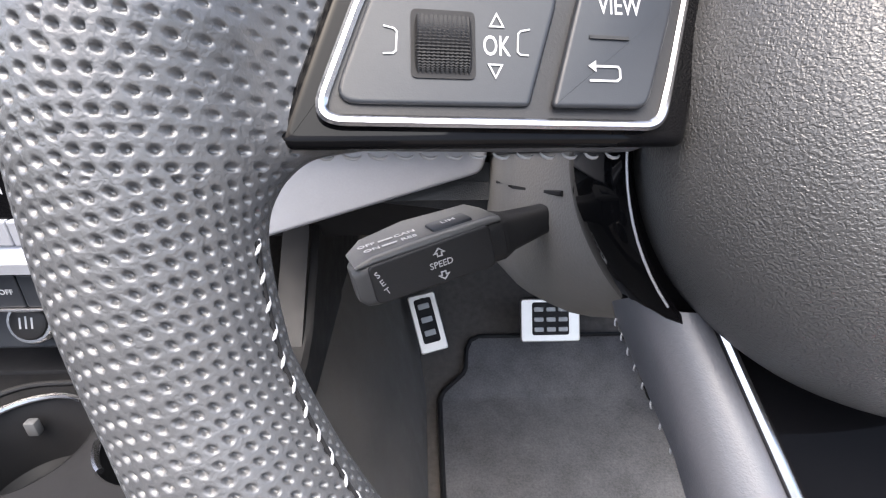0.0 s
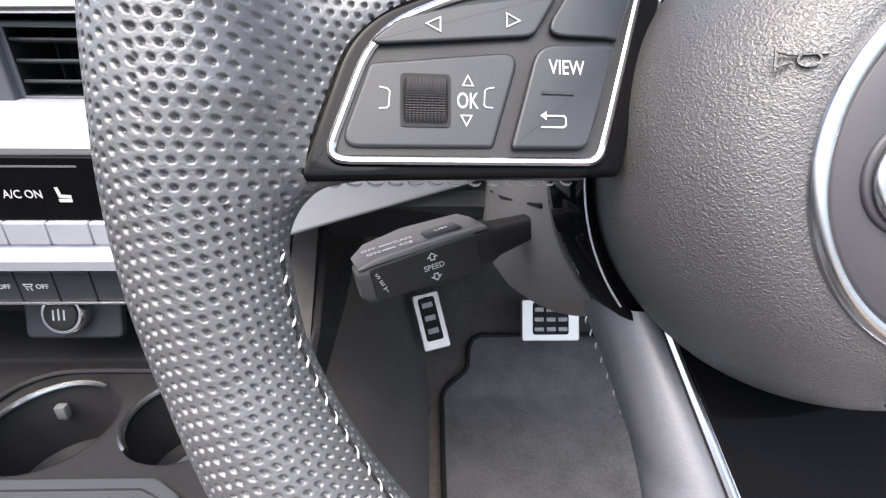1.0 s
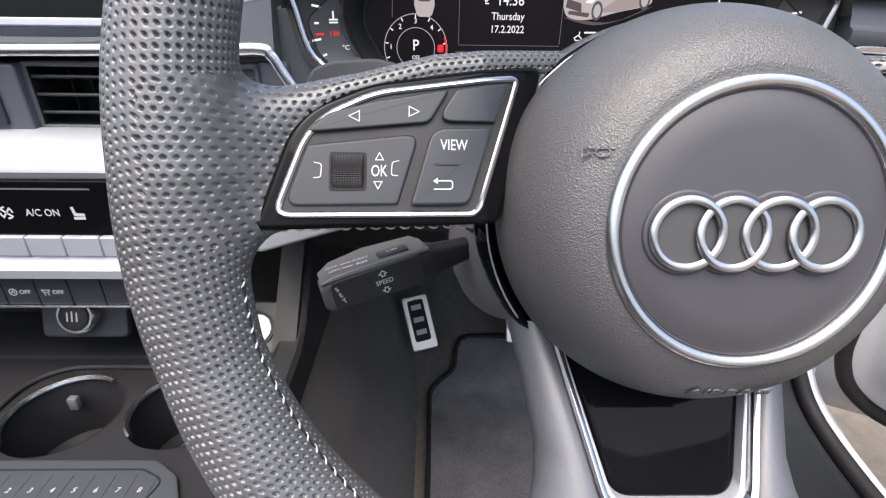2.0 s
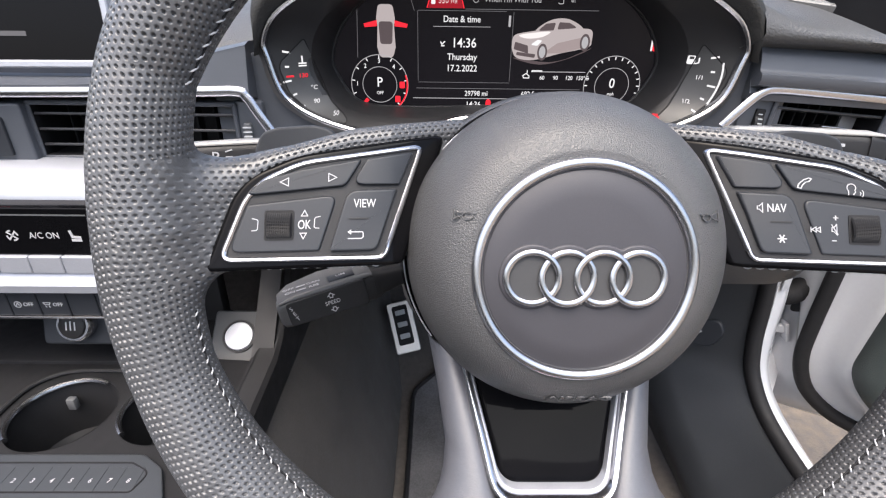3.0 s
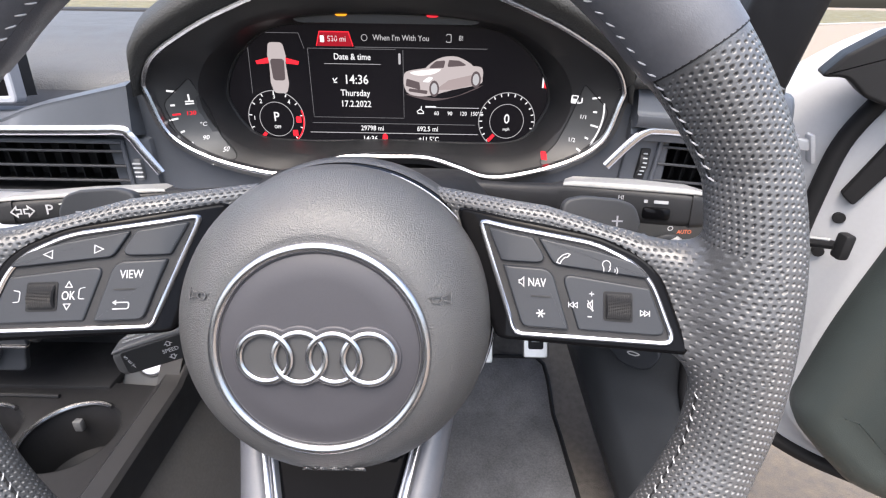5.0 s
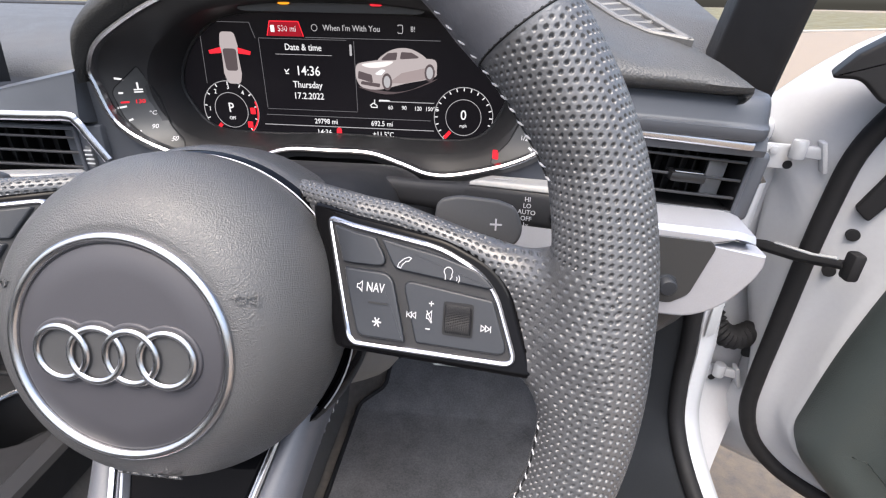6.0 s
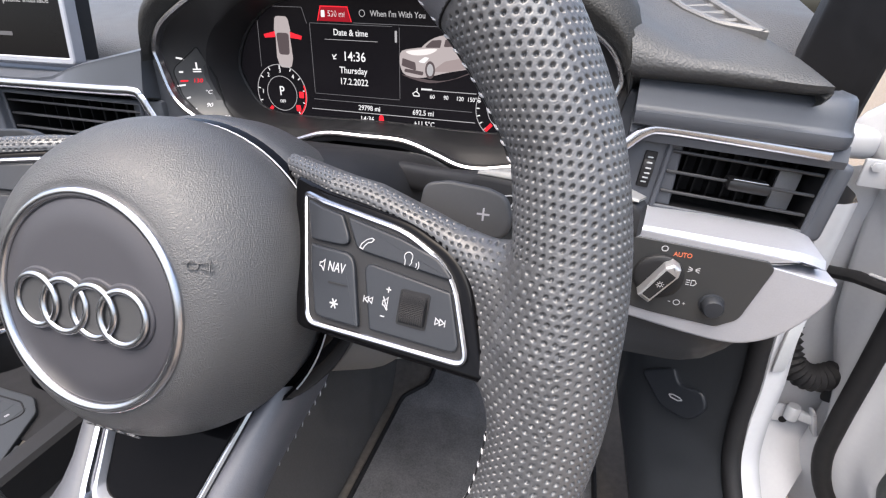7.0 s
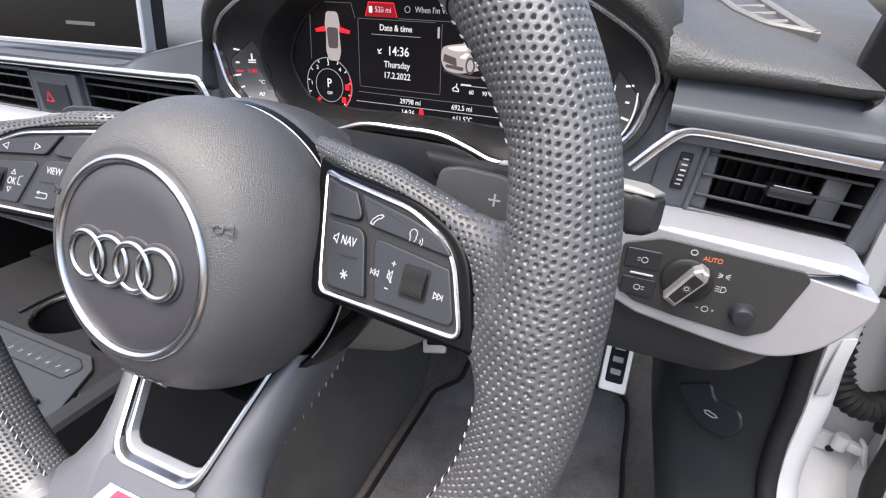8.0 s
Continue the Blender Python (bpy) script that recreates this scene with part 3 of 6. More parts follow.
for side in (-1, 1):
    horn = strokes([[(x * -side * 1.0, y) for x, y in ln] for ln in horn_lines(0.0019)], 0.00042, 0, 0.0007)
    part("horn_mark", horn, AIRBAG, airbag, "embossed horn symbol", Matrix.Translation((0.0482 * side, 0.0212, -0.0063)) @ Matrix.Rotation(radians(21 * side), 4, "Y") @ Matrix.Rotation(radians(-10), 4, "X"))
part("airbag_lettering", lettering("AIRBAG", 0.0066, 0.0003, 0, 1.25), AIRBAG, airbag, "embossed lettering", Matrix.Translation((0.003, -0.0588, -0.0112)) @ Matrix.Rotation(radians(47), 4, "X"))
part("hub_trim", lathe([(0.070, -0.080), (0.0765, -0.110), (0.0795, -0.096), (0.0798, -0.078), (0.0790, -0.070), (0.0775, -0.0625), (0.0755, -0.0590), (0.0740, -0.0600), (0.0725, -0.066)], 96, [-0.0034] * 9), GLOSS, wheel, "gloss black hub surround")
cover = [(0.0774, -0.0635), (0.0788, -0.0650), (0.0799, -0.0700), (0.0807, -0.0780), (0.0804, -0.0960), (0.0774, -0.1105)]
part("hub_cover", sheet([[(r * math.cos(radians(a)), r * math.sin(radians(a)) - 0.0034, z) for r, z in cover] for a in range(36, 145, 3)]), AIRBAG, wheel, "grained grey cover behind the hub", smooth=60)
part("hub_trim_line", tube([(0.0760 * math.cos(radians(a)), 0.0760 * math.sin(radians(a)) - 0.0034, -0.0588) for a in range(-36, 217, 4)], 0.0004, 8), ALU, wheel, "thin chrome line")
part("hub_back", lathe([(0.050, -0.125), (0.070, -0.120), (0.074, -0.10), (0.074, -0.076), (0.06, -0.072)], 64), BLACK, wheel)

# switch panels on the two upper spokes


def lift(shape, side, proud=0.0):
    if not isinstance(shape, bpy.types.Mesh):
        for cut in (-0.08, 0.08):
            bmesh.ops.bisect_plane(shape, geom=shape.verts[:] + shape.edges[:] + shape.faces[:], plane_co=(cut, 0, 0), plane_no=(1, 0, 0))
    vs = shape.vertices if isinstance(shape, bpy.types.Mesh) else shape.verts
    for v in vs:
        v.co.z += float(spoke_z(v.co.x, v.co.y)) + 0.002 + proud
    return shape


def put_at(shape, x, y):
    if isinstance(shape, bpy.types.Mesh):
        shape.transform(Matrix.Translation((x, y, 0)))
    else:
        bmesh.ops.translate(shape, vec=(x, y, 0), verts=shape.verts)
    return shape


def flip(pts, side):
    return [(-x * side, y) for x, y in pts]


CH = [(-0.1508, -0.0008), (-0.1395, 0.0312), (-0.118, 0.0415), (-0.0650, 0.0496), (-0.0815, -0.0012)]
GL = [(-0.1570, -0.0050), (-0.1440, 0.0335), (-0.120, 0.0440), (-0.0550, 0.0548), (-0.0745, -0.0042)]
TOPB = [(-0.1420, 0.0262), (-0.1330, 0.0340), (-0.1180, 0.0383), (-0.0918, 0.0428), (-0.0990, 0.0302)]
CORN = [(-0.0978, 0.0308), (-0.0905, 0.0430), (-0.0695, 0.0462), (-0.0758, 0.0308)]
SCRB = [(-0.1470, 0.0026), (-0.1400, 0.0232), (-0.1022, 0.0274), (-0.1096, 0.0026)]
VIEWB = [(-0.1062, 0.0026), (-0.0987, 0.0293), (-0.0765, 0.0298), (-0.0852, 0.0026)]


def scroll(cx, cy):
    n, m = 60, 24
    rows = []
    for i in range(n + 1):
        a = math.pi * i / n
        row = []
        for j in range(m + 1):
            up = (0.00042 if (i % 2 and j % 2 and 0 < j < m) else 0) - (0.0006 if j in (0, m) else 0)
            row.append((cx - 0.0052 + 0.0104 * j / m, cy - (0.0057 + up) * math.cos(a), (0.0034 + up) * math.sin(a) - 0.0004))
        rows.append(row)
    return sheet(rows)


def switch_panel(side):
    """side -1: the left spoke, +1: the right."""
    s = side
    p = part("switch_panel", lift(prism(rounded(flip(GL, s), [0.003, 0.028, 0.045, 0.004, 0.004], 10), -0.013, 0.0, 0.002), s), GLOSS, wheel, "gloss black switch panel with satin chrome frame")
    ch = rounded(flip(CH, s), [0.005, 0.030, 0.045, 0.0035, 0.006], 10)
    part("panel_frame", lift(frame_of(ch, 0.0021, -0.003, 0.0022, 0.0007), s), CHROME, p, "satin chrome frame")
    part("panel_bed", lift(prism(inset(ch, 0.0019), -0.003, 0.0008), s), BLACK, p)
    buttons = []
    for o, r, h in ((TOPB, [0.002, 0.008, 0.01, 0.001, 0.005], 0.0026), (CORN, [0.004, 0.002, 0.0012, 0.001], 0.0026), (SCRB, [0.0035, 0.002, 0.0035, 0.0015], 0.0018), (VIEWB, [0.001, 0.0065, 0.001, 0.004], 0.0028)):
        buttons.append(part("button", lift(prism(rounded(flip(inset(o, 0.0006), s), r, 5), 0.0, h, 0.0008), s), BUTTON, p))
    part("wheel_slot", lift(prism(rounded(flip([(-0.1324, 0.0079), (-0.1324, 0.0205), (-0.1204, 0.0205), (-0.1204, 0.0079)], s), 0.0012), 0.001, 0.0021), s), RUBBER, buttons[2])
    part("scroll_wheel", lift(scroll(0.1264 * s, 0.0142), s, 0.0010), KNURL, buttons[2], "knurled black scroll wheel")
    hi = 0.0028

    def mark(bm, x, y, b, z=0.0):
        part("mark", lift(put_at(bm, x, y), s, z), PRINT, b)

    def tri(w, h):
        return [[(-w, -h), (w, -h), (0, h), (-w, -h)]]

    if s < 0:
        mark(strokes([[(-0.0018, 0), (0.0016, 0.0017), (0.0016, -0.0017), (-0.0018, 0)]], 0.00032), -0.1245, 0.0324, buttons[0], 0.00265)
        mark(strokes([[(0.0018, 0), (-0.0016, 0.0017), (-0.0016, -0.0017), (0.0018, 0)]], 0.00032), -0.1048, 0.0344, buttons[0], 0.00265)
        mark(lettering("VIEW", 0.0052, 0.0001, 0, 0.76), -0.0909, 0.0231, buttons[3], hi)
        mark(strokes([[(0.0032, 0.0012), (-0.0020, 0.0012)], [(0.0032, 0.0013), (0.0037, 0.0006), (0.0037, -0.0010), (0.0030, -0.0016), (-0.0028, -0.0016)]], 0.00042), -0.0951, 0.0099, buttons[3], hi)
        mark(blob([(-0.0030, 0.0012), (-0.0014, 0.0023), (-0.0014, 0.0001)]), -0.0951, 0.0099, buttons[3], hi)
        mark(lettering("OK", 0.0054, 0.0001, 0, 0.68), -0.1163, 0.0142, buttons[2], 0.0018)
        mark(strokes(tri(0.0013, 0.0012), 0.0003), -0.1162, 0.0192, buttons[2], 0.0018)
        mark(strokes([[(x, -y) for x, y in tri(0.0013, 0.0012)[0]]], 0.0003), -0.1166, 0.0096, buttons[2], 0.0018)
        mark(strokes([[(-0.0013, 0.0026), (0.0006, 0.0022), (0.0011, 0.0016), (0.0009, -0.0018), (0.0004, -0.0023), (-0.0014, -0.0024)]], 0.0003), -0.1360, 0.0145, buttons[2], 0.0018)
        mark(strokes([[(0.0013, 0.0026), (-0.0006, 0.0022), (-0.0011, 0.0016), (-0.0013, -0.0018), (-0.0008, -0.0023), (0.0009, -0.0024)]], 0.0003), -0.1109, 0.0152, buttons[2], 0.0018)
    else:
        mark(strokes([[(-0.0026, 0.0014), (-0.0024, 0.0004), (-0.0008, -0.0002), (0.0000, 0.0006), (0.0012, 0.0014), (0.0026, 0.0010)], [(-0.0030, -0.0016), (-0.0016, -0.0020), (-0.0010, -0.0006), (0.0004, 0.0008), (0.0016, 0.0010), (0.0026, 0.0022), (0.0016, 0.0026), (-0.0004, 0.0018), (-0.0024, 0.0000), (-0.0030, -0.0016)]][1:], 0.00035), 0.1035, 0.0335, buttons[0], 0.00265)
        mark(strokes([ring_pts(0.0017, 14, 0, 0.0006, None, -40, 230), [(-0.0011, -0.0007), (-0.0011, -0.0026)], [(0.0013, -0.0004), (0.0016, -0.0012), (0.0008, -0.0024)], ring_pts(0.0012, 6, 0.0024, -0.0018, None, -40, 40), ring_pts(0.0022, 6, 0.0024, -0.0018, None, -40, 40)], 0.0003), 0.1215, 0.0315, buttons[0], 0.00265)
        mark(lettering("NAV", 0.0052, 0.0001, 0, 0.74), 0.0918, 0.0226, buttons[3], hi)
        mark(strokes([[(-0.0015, 0.0007), (-0.0015, -0.0007), (-0.0007, -0.0007), (0.0006, -0.0020), (0.0006, 0.0020), (-0.0007, 0.0007), (-0.0015, 0.0007)]], 0.0003), 0.0855, 0.0228, buttons[3], hi)
        mark(strokes([[(0.0019 * math.cos(radians(a)), 0.0019 * math.sin(radians(a))), (-0.0019 * math.cos(radians(a)), -0.0019 * math.sin(radians(a)))] for a in (0, 60, 120)], 0.0005), 0.0935, 0.0095, buttons[3], hi)
        for x0, d in ((0.1078, -1), (0.1372, 1)):
            mark(strokes([[(d * 0.0001, 0), (-d * 0.0016, 0.0011), (-d * 0.0016, -0.0011), (d * 0.0001, 0)], [(d * 0.0018, 0), (d * 0.0001, 0.0011), (d * 0.0001, -0.0011), (d * 0.0018, 0)], [(d * 0.0021, 0.0012), (d * 0.0021, -0.0012)]], 0.00028), x0, 0.0138 if d < 0 else 0.0122, buttons[2], 0.0018)
        mark(strokes([[(-0.0010, 0), (0.0010, 0)], [(0, 0.0010), (0, -0.0010)]], 0.00034), 0.1155, 0.0190, buttons[2], 0.0018)
        mark(strokes([[(-0.0009, 0), (0.0009, 0)]], 0.00034), 0.1146, 0.0092, buttons[2], 0.0018)
        mark(strokes([[(-0.0011, 0.0008), (-0.0011, -0.0008), (-0.0004, -0.0008), (0.0008, -0.0022), (0.0008, 0.0022), (-0.0004, 0.0008), (-0.0011, 0.0008)], [(-0.0012, 0.0022), (0.0012, -0.0022)]], 0.0003), 0.1150, 0.0140, buttons[2], 0.0018)
    part("mark_line", lift(put_at(strokes([[(-0.0042, 0), (0.0042, 0)]], 0.0007, 0, 0.0005), 0.0934 * s, 0.0168), s, 0.0027), BLACK, buttons[3])
    return p


switch_panel(-1)
switch_panel(1)

# shift paddles
for side in (-1, 1):
    o = rounded([(x * side, y) for x, y in ((0.109, 0.038), (0.1115, 0.0570), (0.122, 0.0592), (0.1400, 0.0578), (0.1485, 0.0550), (0.1525, 0.0450), (0.1500, 0.0370), (0.138, 0.0345))], [0.003, 0.006, 0.02, 0.01, 0.008, 0.01, 0.008, 0.01], 5)
    pad = part("shift_paddle", prism(o, -0.076, -0.0700, 0.0015), SATIN, wheel, "matt black shift paddle")
    sign = [[(-0.0028, 0), (0.0028, 0)]] + ([[(0, -0.0028), (0, 0.0028)]] if side > 0 else [])
    part("mark", put_at(strokes(sign, 0.0008, -0.0699), 0.1395 * side, 0.0465), PRINT, pad)

# ---- cabin shell ----
floor = solo("floor", loft([(-1.6, 0.20), (-1.6, 0.235), (0.60, 0.235), (0.80, 0.36), (1.05, 0.62), (1.05, 0.55), (0.80, 0.28), (0.6, 0.20)], [-1.25, -0.6, 0.0, 0.42]), CARPET, "dark charcoal carpet over the footwell floor", "floor", kind="structure")
solo("wall_front", box(1.75, 0.05, 0.75, 0.01, at=(-0.38, 1.02, 0.60)), BLACK, "dark bulkhead ahead of the footwell", "wall", kind="structure")
solo("wall_rear", box(1.75, 0.08, 0.75, 0.03, at=(-0.38, -1.62, 0.55)), BLACK, "dark rear wall of the cabin", "wall", kind="structure")
solo("wall_passenger", box(0.10, 2.7, 0.75, 0.03, at=(-1.28, -0.30, 0.55)), BLACK, "dark passenger door trim", "wall", kind="structure")
solo("ground", sheet([[(x, y, 0.0) for x in (-120, -20, -4, 0, 4, 20, 120)] for y in (-120, -20, -4, 0, 4, 20, 120)]), GROUND, "brownish gravelly paved ground outside the car", "ground", kind="structure")

# ---- dashboard ----
dash = thing("dashboard", pose(0, 0.30, 0.9), "soft black dashboard with slate grey band", "dashboard")
DI = dash.matrix_basis.inverted()


def dpart(name, bm, material, label="", parent=None, smooth=40):
    return part(name, moved(bm, DI), material, parent or dash, label, smooth=smooth)


# right of the cluster: top pad, slate band, vent housing
def right_pad():
    prof = [(0.290, 0.934), (0.266, 0.9395), (0.2565, 0.9435), (0.2545, 0.9475), (0.2575, 0.9515), (0.264, 0.9552), (0.280, 0.9610), (0.300, 0.9670), (0.330, 0.9760), (0.360, 0.9850), (0.400, 0.9970), (0.450, 1.010), (0.550, 1.022), (0.950, 1.030)]
    rows = []
    for i, (y, z) in enumerate(prof):
        edge = np.interp(y, [0.254, 0.297, 0.341, 0.394, 0.45, 0.95], [0.3185, 0.309, 0.299, 0.291, 0.280, 0.26])
        side_z = np.interp(y, [0.2545, 0.270, 0.30, 0.35, 0.40, 0.45, 0.55, 0.95], [0.9450, 0.9495, 0.9570, 0.9660, 0.9760, 0.986, 0.996, 1.004])
        k, x0 = np.interp(y, [0.2545, 0.264, 0.32, 0.45], [1.0, 4.0, 9.0, 12.0]), np.interp(y, [0.2545, 0.28, 0.32, 0.37], [0.255, 0.25, 0.235, 0.215])
        left = np.interp(y, [0.2545, 0.28, 0.33], [0.1985, 0.190, 0.165])
        row = []
        for j in range(29):
            x = left + (edge - left) * j / 28
            front = np.interp(x, [0.1985, 0.2225, 0.2548, 0.2855, 0.309, 0.3185], [0.0049, 0.0034, 0.0020, -0.0002, -0.0022, -0.0022])
            f = min(1, max(0, (x - 0.24) / (edge - 0.24))) ** 3
            h = z + front * max(0, 1 - max(0, y - 0.2545) / 0.04)
            if i > 2:
                h = h + (min(h, side_z) - h) * f + (k * max(0, x0 - x) ** 2 if i > 3 else 0)
            row.append((x, y, h))
        row.append((edge + 0.001, y + 0.001, row[-1][2] - 0.004))
        row.append((edge - 0.002, y + 0.002, 0.925 if y > 0.30 else row[-1][2] - 0.004))
        rows.append(row)
    return sheet(rows)


dpart("top_pad", right_pad(), DASH, "grained black dash top", smooth=70)
dpart("dash_end", sheet([[(np.interp(y, [0.30, 0.45, 0.95], [0.300, 0.270, 0.245]) * (1 - f) + np.interp(y, [0.30, 0.36, 0.45, 0.95], [0.346, 0.350, 0.385, 0.40]) * f, y, np.interp(y, [0.30, 0.38, 0.46, 0.52, 0.70, 0.95], [0.925, 0.935, 0.955, 0.990, 1.025, 1.05]) - 0.012 * f) for f in (0, 0.3, 0.7, 1.0)] for y in (0.30, 0.33, 0.36, 0.42, 0.46, 0.49, 0.52, 0.60, 0.70, 0.95)]), DASH, smooth=70)
dpart("slate_band", loft([(0.300, 0.9445), (0.276, 0.9440), (0.2705, 0.9420), (0.2670, 0.9370), (0.2645, 0.9310), (0.2632, 0.9255), (0.2620, 0.9232), (0.2585, 0.9215), (0.2580, 0.9170), (0.2600, 0.9130), (0.268, 0.910), (0.30, 0.910)], [0.2075, 0.24, 0.28, 0.32, 0.334, 0.341, 0.3455, 0.3475], lambda x, y, z: (x, y + 90 * max(0, x - 0.334) ** 2, z - 0.055 * max(0, x - 0.205) - (0.004 if x > 0.346 and z > 0.93 else 0))), DASH_GREY, "slate grey satin band")
dpart("vent_housing", loft([(0.40, 0.915), (0.272, 0.915), (0.268, 0.905), (0.270, 0.8995), (0.300, 0.8985), (0.40, 0.90)], [0.207, 0.25, 0.30, 0.347], lambda x, y, z: (x, y, z - 0.06 * max(0, x - 0.2))), DASH_GREY)
# left of the cluster
dpart("top_pad", loft([(0.352, 0.895), (0.368, 0.905), (0.374, 0.918), (0.392, 0.932), (0.55, 0.965), (0.95, 0.97), (0.95, 0.88), (0.4, 0.88)], list(np.linspace(-1.22, -0.225, 12))), DASH, "grained black dash top")
dpart("slate_band", loft([(0.385, 0.914), (0.345, 0.910), (0.300, 0.914), (0.276, 0.915), (0.266, 0.9125), (0.266, 0.910), (0.259, 0.905), (0.259, 0.898), (0.30, 0.89)], [-1.22, -0.9, -0.6, -0.45, -0.38, -0.35, -0.33, -0.31, -0.29, -0.27, -0.25, -0.216], lambda x, y, z: (x, y, z + (0.22 * max(0, x + 0.33) - 0.008 * min(1, max(0, -0.30 - x) / 0.06)) * (1 if z > 0.9095 else 0))), DASH_GREY, "slate grey satin band")
dpart("dash_body", loft([(0.40, 0.93), (0.345, 0.90), (0.33, 0.84), (0.30, 0.76), (0.34, 0.70), (0.95, 0.66), (0.95, 0.93)], [-1.22, -0.2, 0.2, 0.330]), BLACK)
dpart("knee_panel", loft([(0.30, 0.800), (0.252, 0.795), (0.2465, 0.770), (0.2475, 0.742), (0.256, 0.722), (0.280, 0.712), (0.42, 0.705), (0.60, 0.72), (0.60, 0.80)], [-0.20, 0.10, 0.16, 0.20, 0.24, 0.27, 0.28, 0.295, 0.31, 0.325, 0.337, 0.345], lambda x, y, z: (x, y + 0.3 * max(0, x - 0.30), z + (11 * max(0, x - 0.270) ** 2 if z < 0.76 else 0.1 * max(0, x - 0.292)) + 0.12 * max(0, 0.20 - x) * (1 if z < 0.76 else 0))), KICK, "black lower knee panel")

# cluster hood
hood_pts = [(-0.207, 0.930), (-0.2035, 0.942), (-0.191, 0.962), (-0.163, 0.980), (-0.128, 0.9965), (-0.078, 1.013), (-0.003, 1.018), (0.072, 1.013), (0.122, 0.9965), (0.157, 0.980), (0.185, 0.962), (0.1975, 0.942), (0.201, 0.930)]
hs = spline(hood_pts, 5)
dpart("cluster_hood", sheet([[(-0.003 + (x + 0.003) * (1 + min(o, 0.030) / 0.2 * min(1, max(0, (z - 0.936) / 0.040))), y, 0.930 + (z - 0.930) * (1 + o / 0.10)) for x, z in hs] for y, o in ((0.270, -0.004), (0.2655, 0.002), (0.259, 0.008), (0.2575, 0.014), (0.262, 0.021), (0.280, 0.034), (0.32, 0.054), (0.40, 0.075), (0.55, 0.085))]), HOOD, "grained black cluster hood with shade in its colour", smooth=80)
for side in (-1, 1):
    cheek = [(-0.003 + side * x, z) for x, z in rounded([(0.250, 0.838), (0.250, 0.918), (0.2020, 0.934), (0.1960, 0.926), (0.1850, 0.898), (0.1560, 0.879), (0.1120, 0.866), (0.1120, 0.838)], 0.004, 3)]
    dpart("cluster_cheek", moved(prism(cheek, -0.030, 0.0, 0.002), facing(0, 0.2780, 0)), DASH_GREY, "slate grey panel beside the cluster")

# speaker grille on the dash top
grille = thing("speaker_grille", pose(0.250, 0.388, 0.9935, 17.5), "satin silver framed slotted vent in the dash top", "vent")
GX = lambda x, y: (x - 0.250, (y - 0.388) / 0.954)
go = rounded([GX(*p) for p in ((0.2915, 0.312), (0.2745, 0.348), (0.2550, 0.391), (0.237, 0.430), (0.222, 0.470), (0.196, 0.470), (0.206, 0.428), (0.221, 0.389), (0.236, 0.355), (0.257, 0.327))], [0.002, 0.05, 0.05, 0.05, 0.004, 0.004, 0.05, 0.05, 0.05, 0.03], 4)
part("grille_frame", frame_of(go, 0.0052, -0.008, 0.0030, 0.0014), GRILLE, grille, "satin silver frame")
part("grille_bed", prism(inset(go, 0.003), -0.014, -0.006), RUBBER, grille)
for k in range(9):
    y = 0.338 + 0.0145 * k
    x0 = np.interp(y, [0.327, 0.355, 0.389, 0.428, 0.47], [0.257, 0.236, 0.221, 0.206, 0.196])
    x1 = np.interp(y, [0.312, 0.348, 0.391, 0.430, 0.47], [0.2915, 0.2745, 0.2550, 0.237, 0.222])
    (lx, ly), w = GX((x0 + x1) / 2, y), x1 - x0 - 0.003
    part("slat", moved(box(w, 0.0034, 0.0016, 0.0005), Matrix.Translation((lx, ly, -0.0005)) @ Matrix.Rotation(radians(14), 4, "Z") @ Matrix.Rotation(radians(25), 4, "X")), GRILLE, grille)

# ---- instrument cluster ----
CL_Y = 0.268
cluster = thing("instrument_cluster", facing(0, CL_Y, 0.92), "lit digital instrument cluster in a chrome surround", "instrument cluster")
half = [(0.0, -0.0415), (0.035, -0.0420), (0.062, -0.0500), (0.085, -0.0580), (0.112, -0.0570), (0.158, -0.0440), (0.188, -0.0240), (0.1985, 0.0080), (0.2000, 0.0220), (0.188, 0.0420), (0.160, 0.0600), (0.125, 0.0765), (0.075, 0.0930), (0.0, 0.0980)]
outline = spline([(x - 0.003, y) for x, y in half] + [(-x - 0.003, y) for x, y in half[-2:0:-1]], 5, True)
part("surround", frame_of(outline, 0.0042, -0.006, 0.003, 0.0015), CHROME, cluster, "satin chrome surround")
part("outer_bezel", layers([[(*p, -0.020) for p in inset(outline, -0.009)], [(*p, -0.003) for p in inset(outline, -0.005)], [(*p, 0.000) for p in inset(outline, -0.0005)], [(*p, -0.006) for p in outline]], False, False), SATIN, cluster, "black bezel")
SY = -0.0575
scr_half = [(0.0, -0.0385), (0.080, -0.0400), (0.126, -0.0360), (0.146, -0.0120), (0.149, 0.0080), (0.134, 0.0360), (0.104, 0.0580), (0.060, 0.0640), (0.0, 0.0650)]
scr = spline([(x - 0.006, y) for x, y in scr_half] + [(-x - 0.006, y) for x, y in scr_half[-2:0:-1]], 5, True)


def reach(pts, a):
    """How far an outline lies from the cluster's middle in the direction a."""
    ang = np.array([math.atan2(y - 0.01, x) for x, y in pts])
    rad = np.array([math.hypot(x, y - 0.01) for x, y in pts])
    o = np.argsort(ang)
    return float(np.interp(a, ang[o], rad[o], period=2 * math.pi))


def band_z(x, y):
    """Depth of the sloping band between the chrome surround and the display."""
    a = math.atan2(y - 0.01, x)
    ro, ri = reach(outline, a), reach(scr, a)
    f = (ro - math.hypot(x, y - 0.01)) / (ro - ri)
    return float(np.interp(f, [0.0, 0.08, 0.70, 0.76, 1.0], [-0.003, -0.006, -0.0235, -0.029, -0.060]))


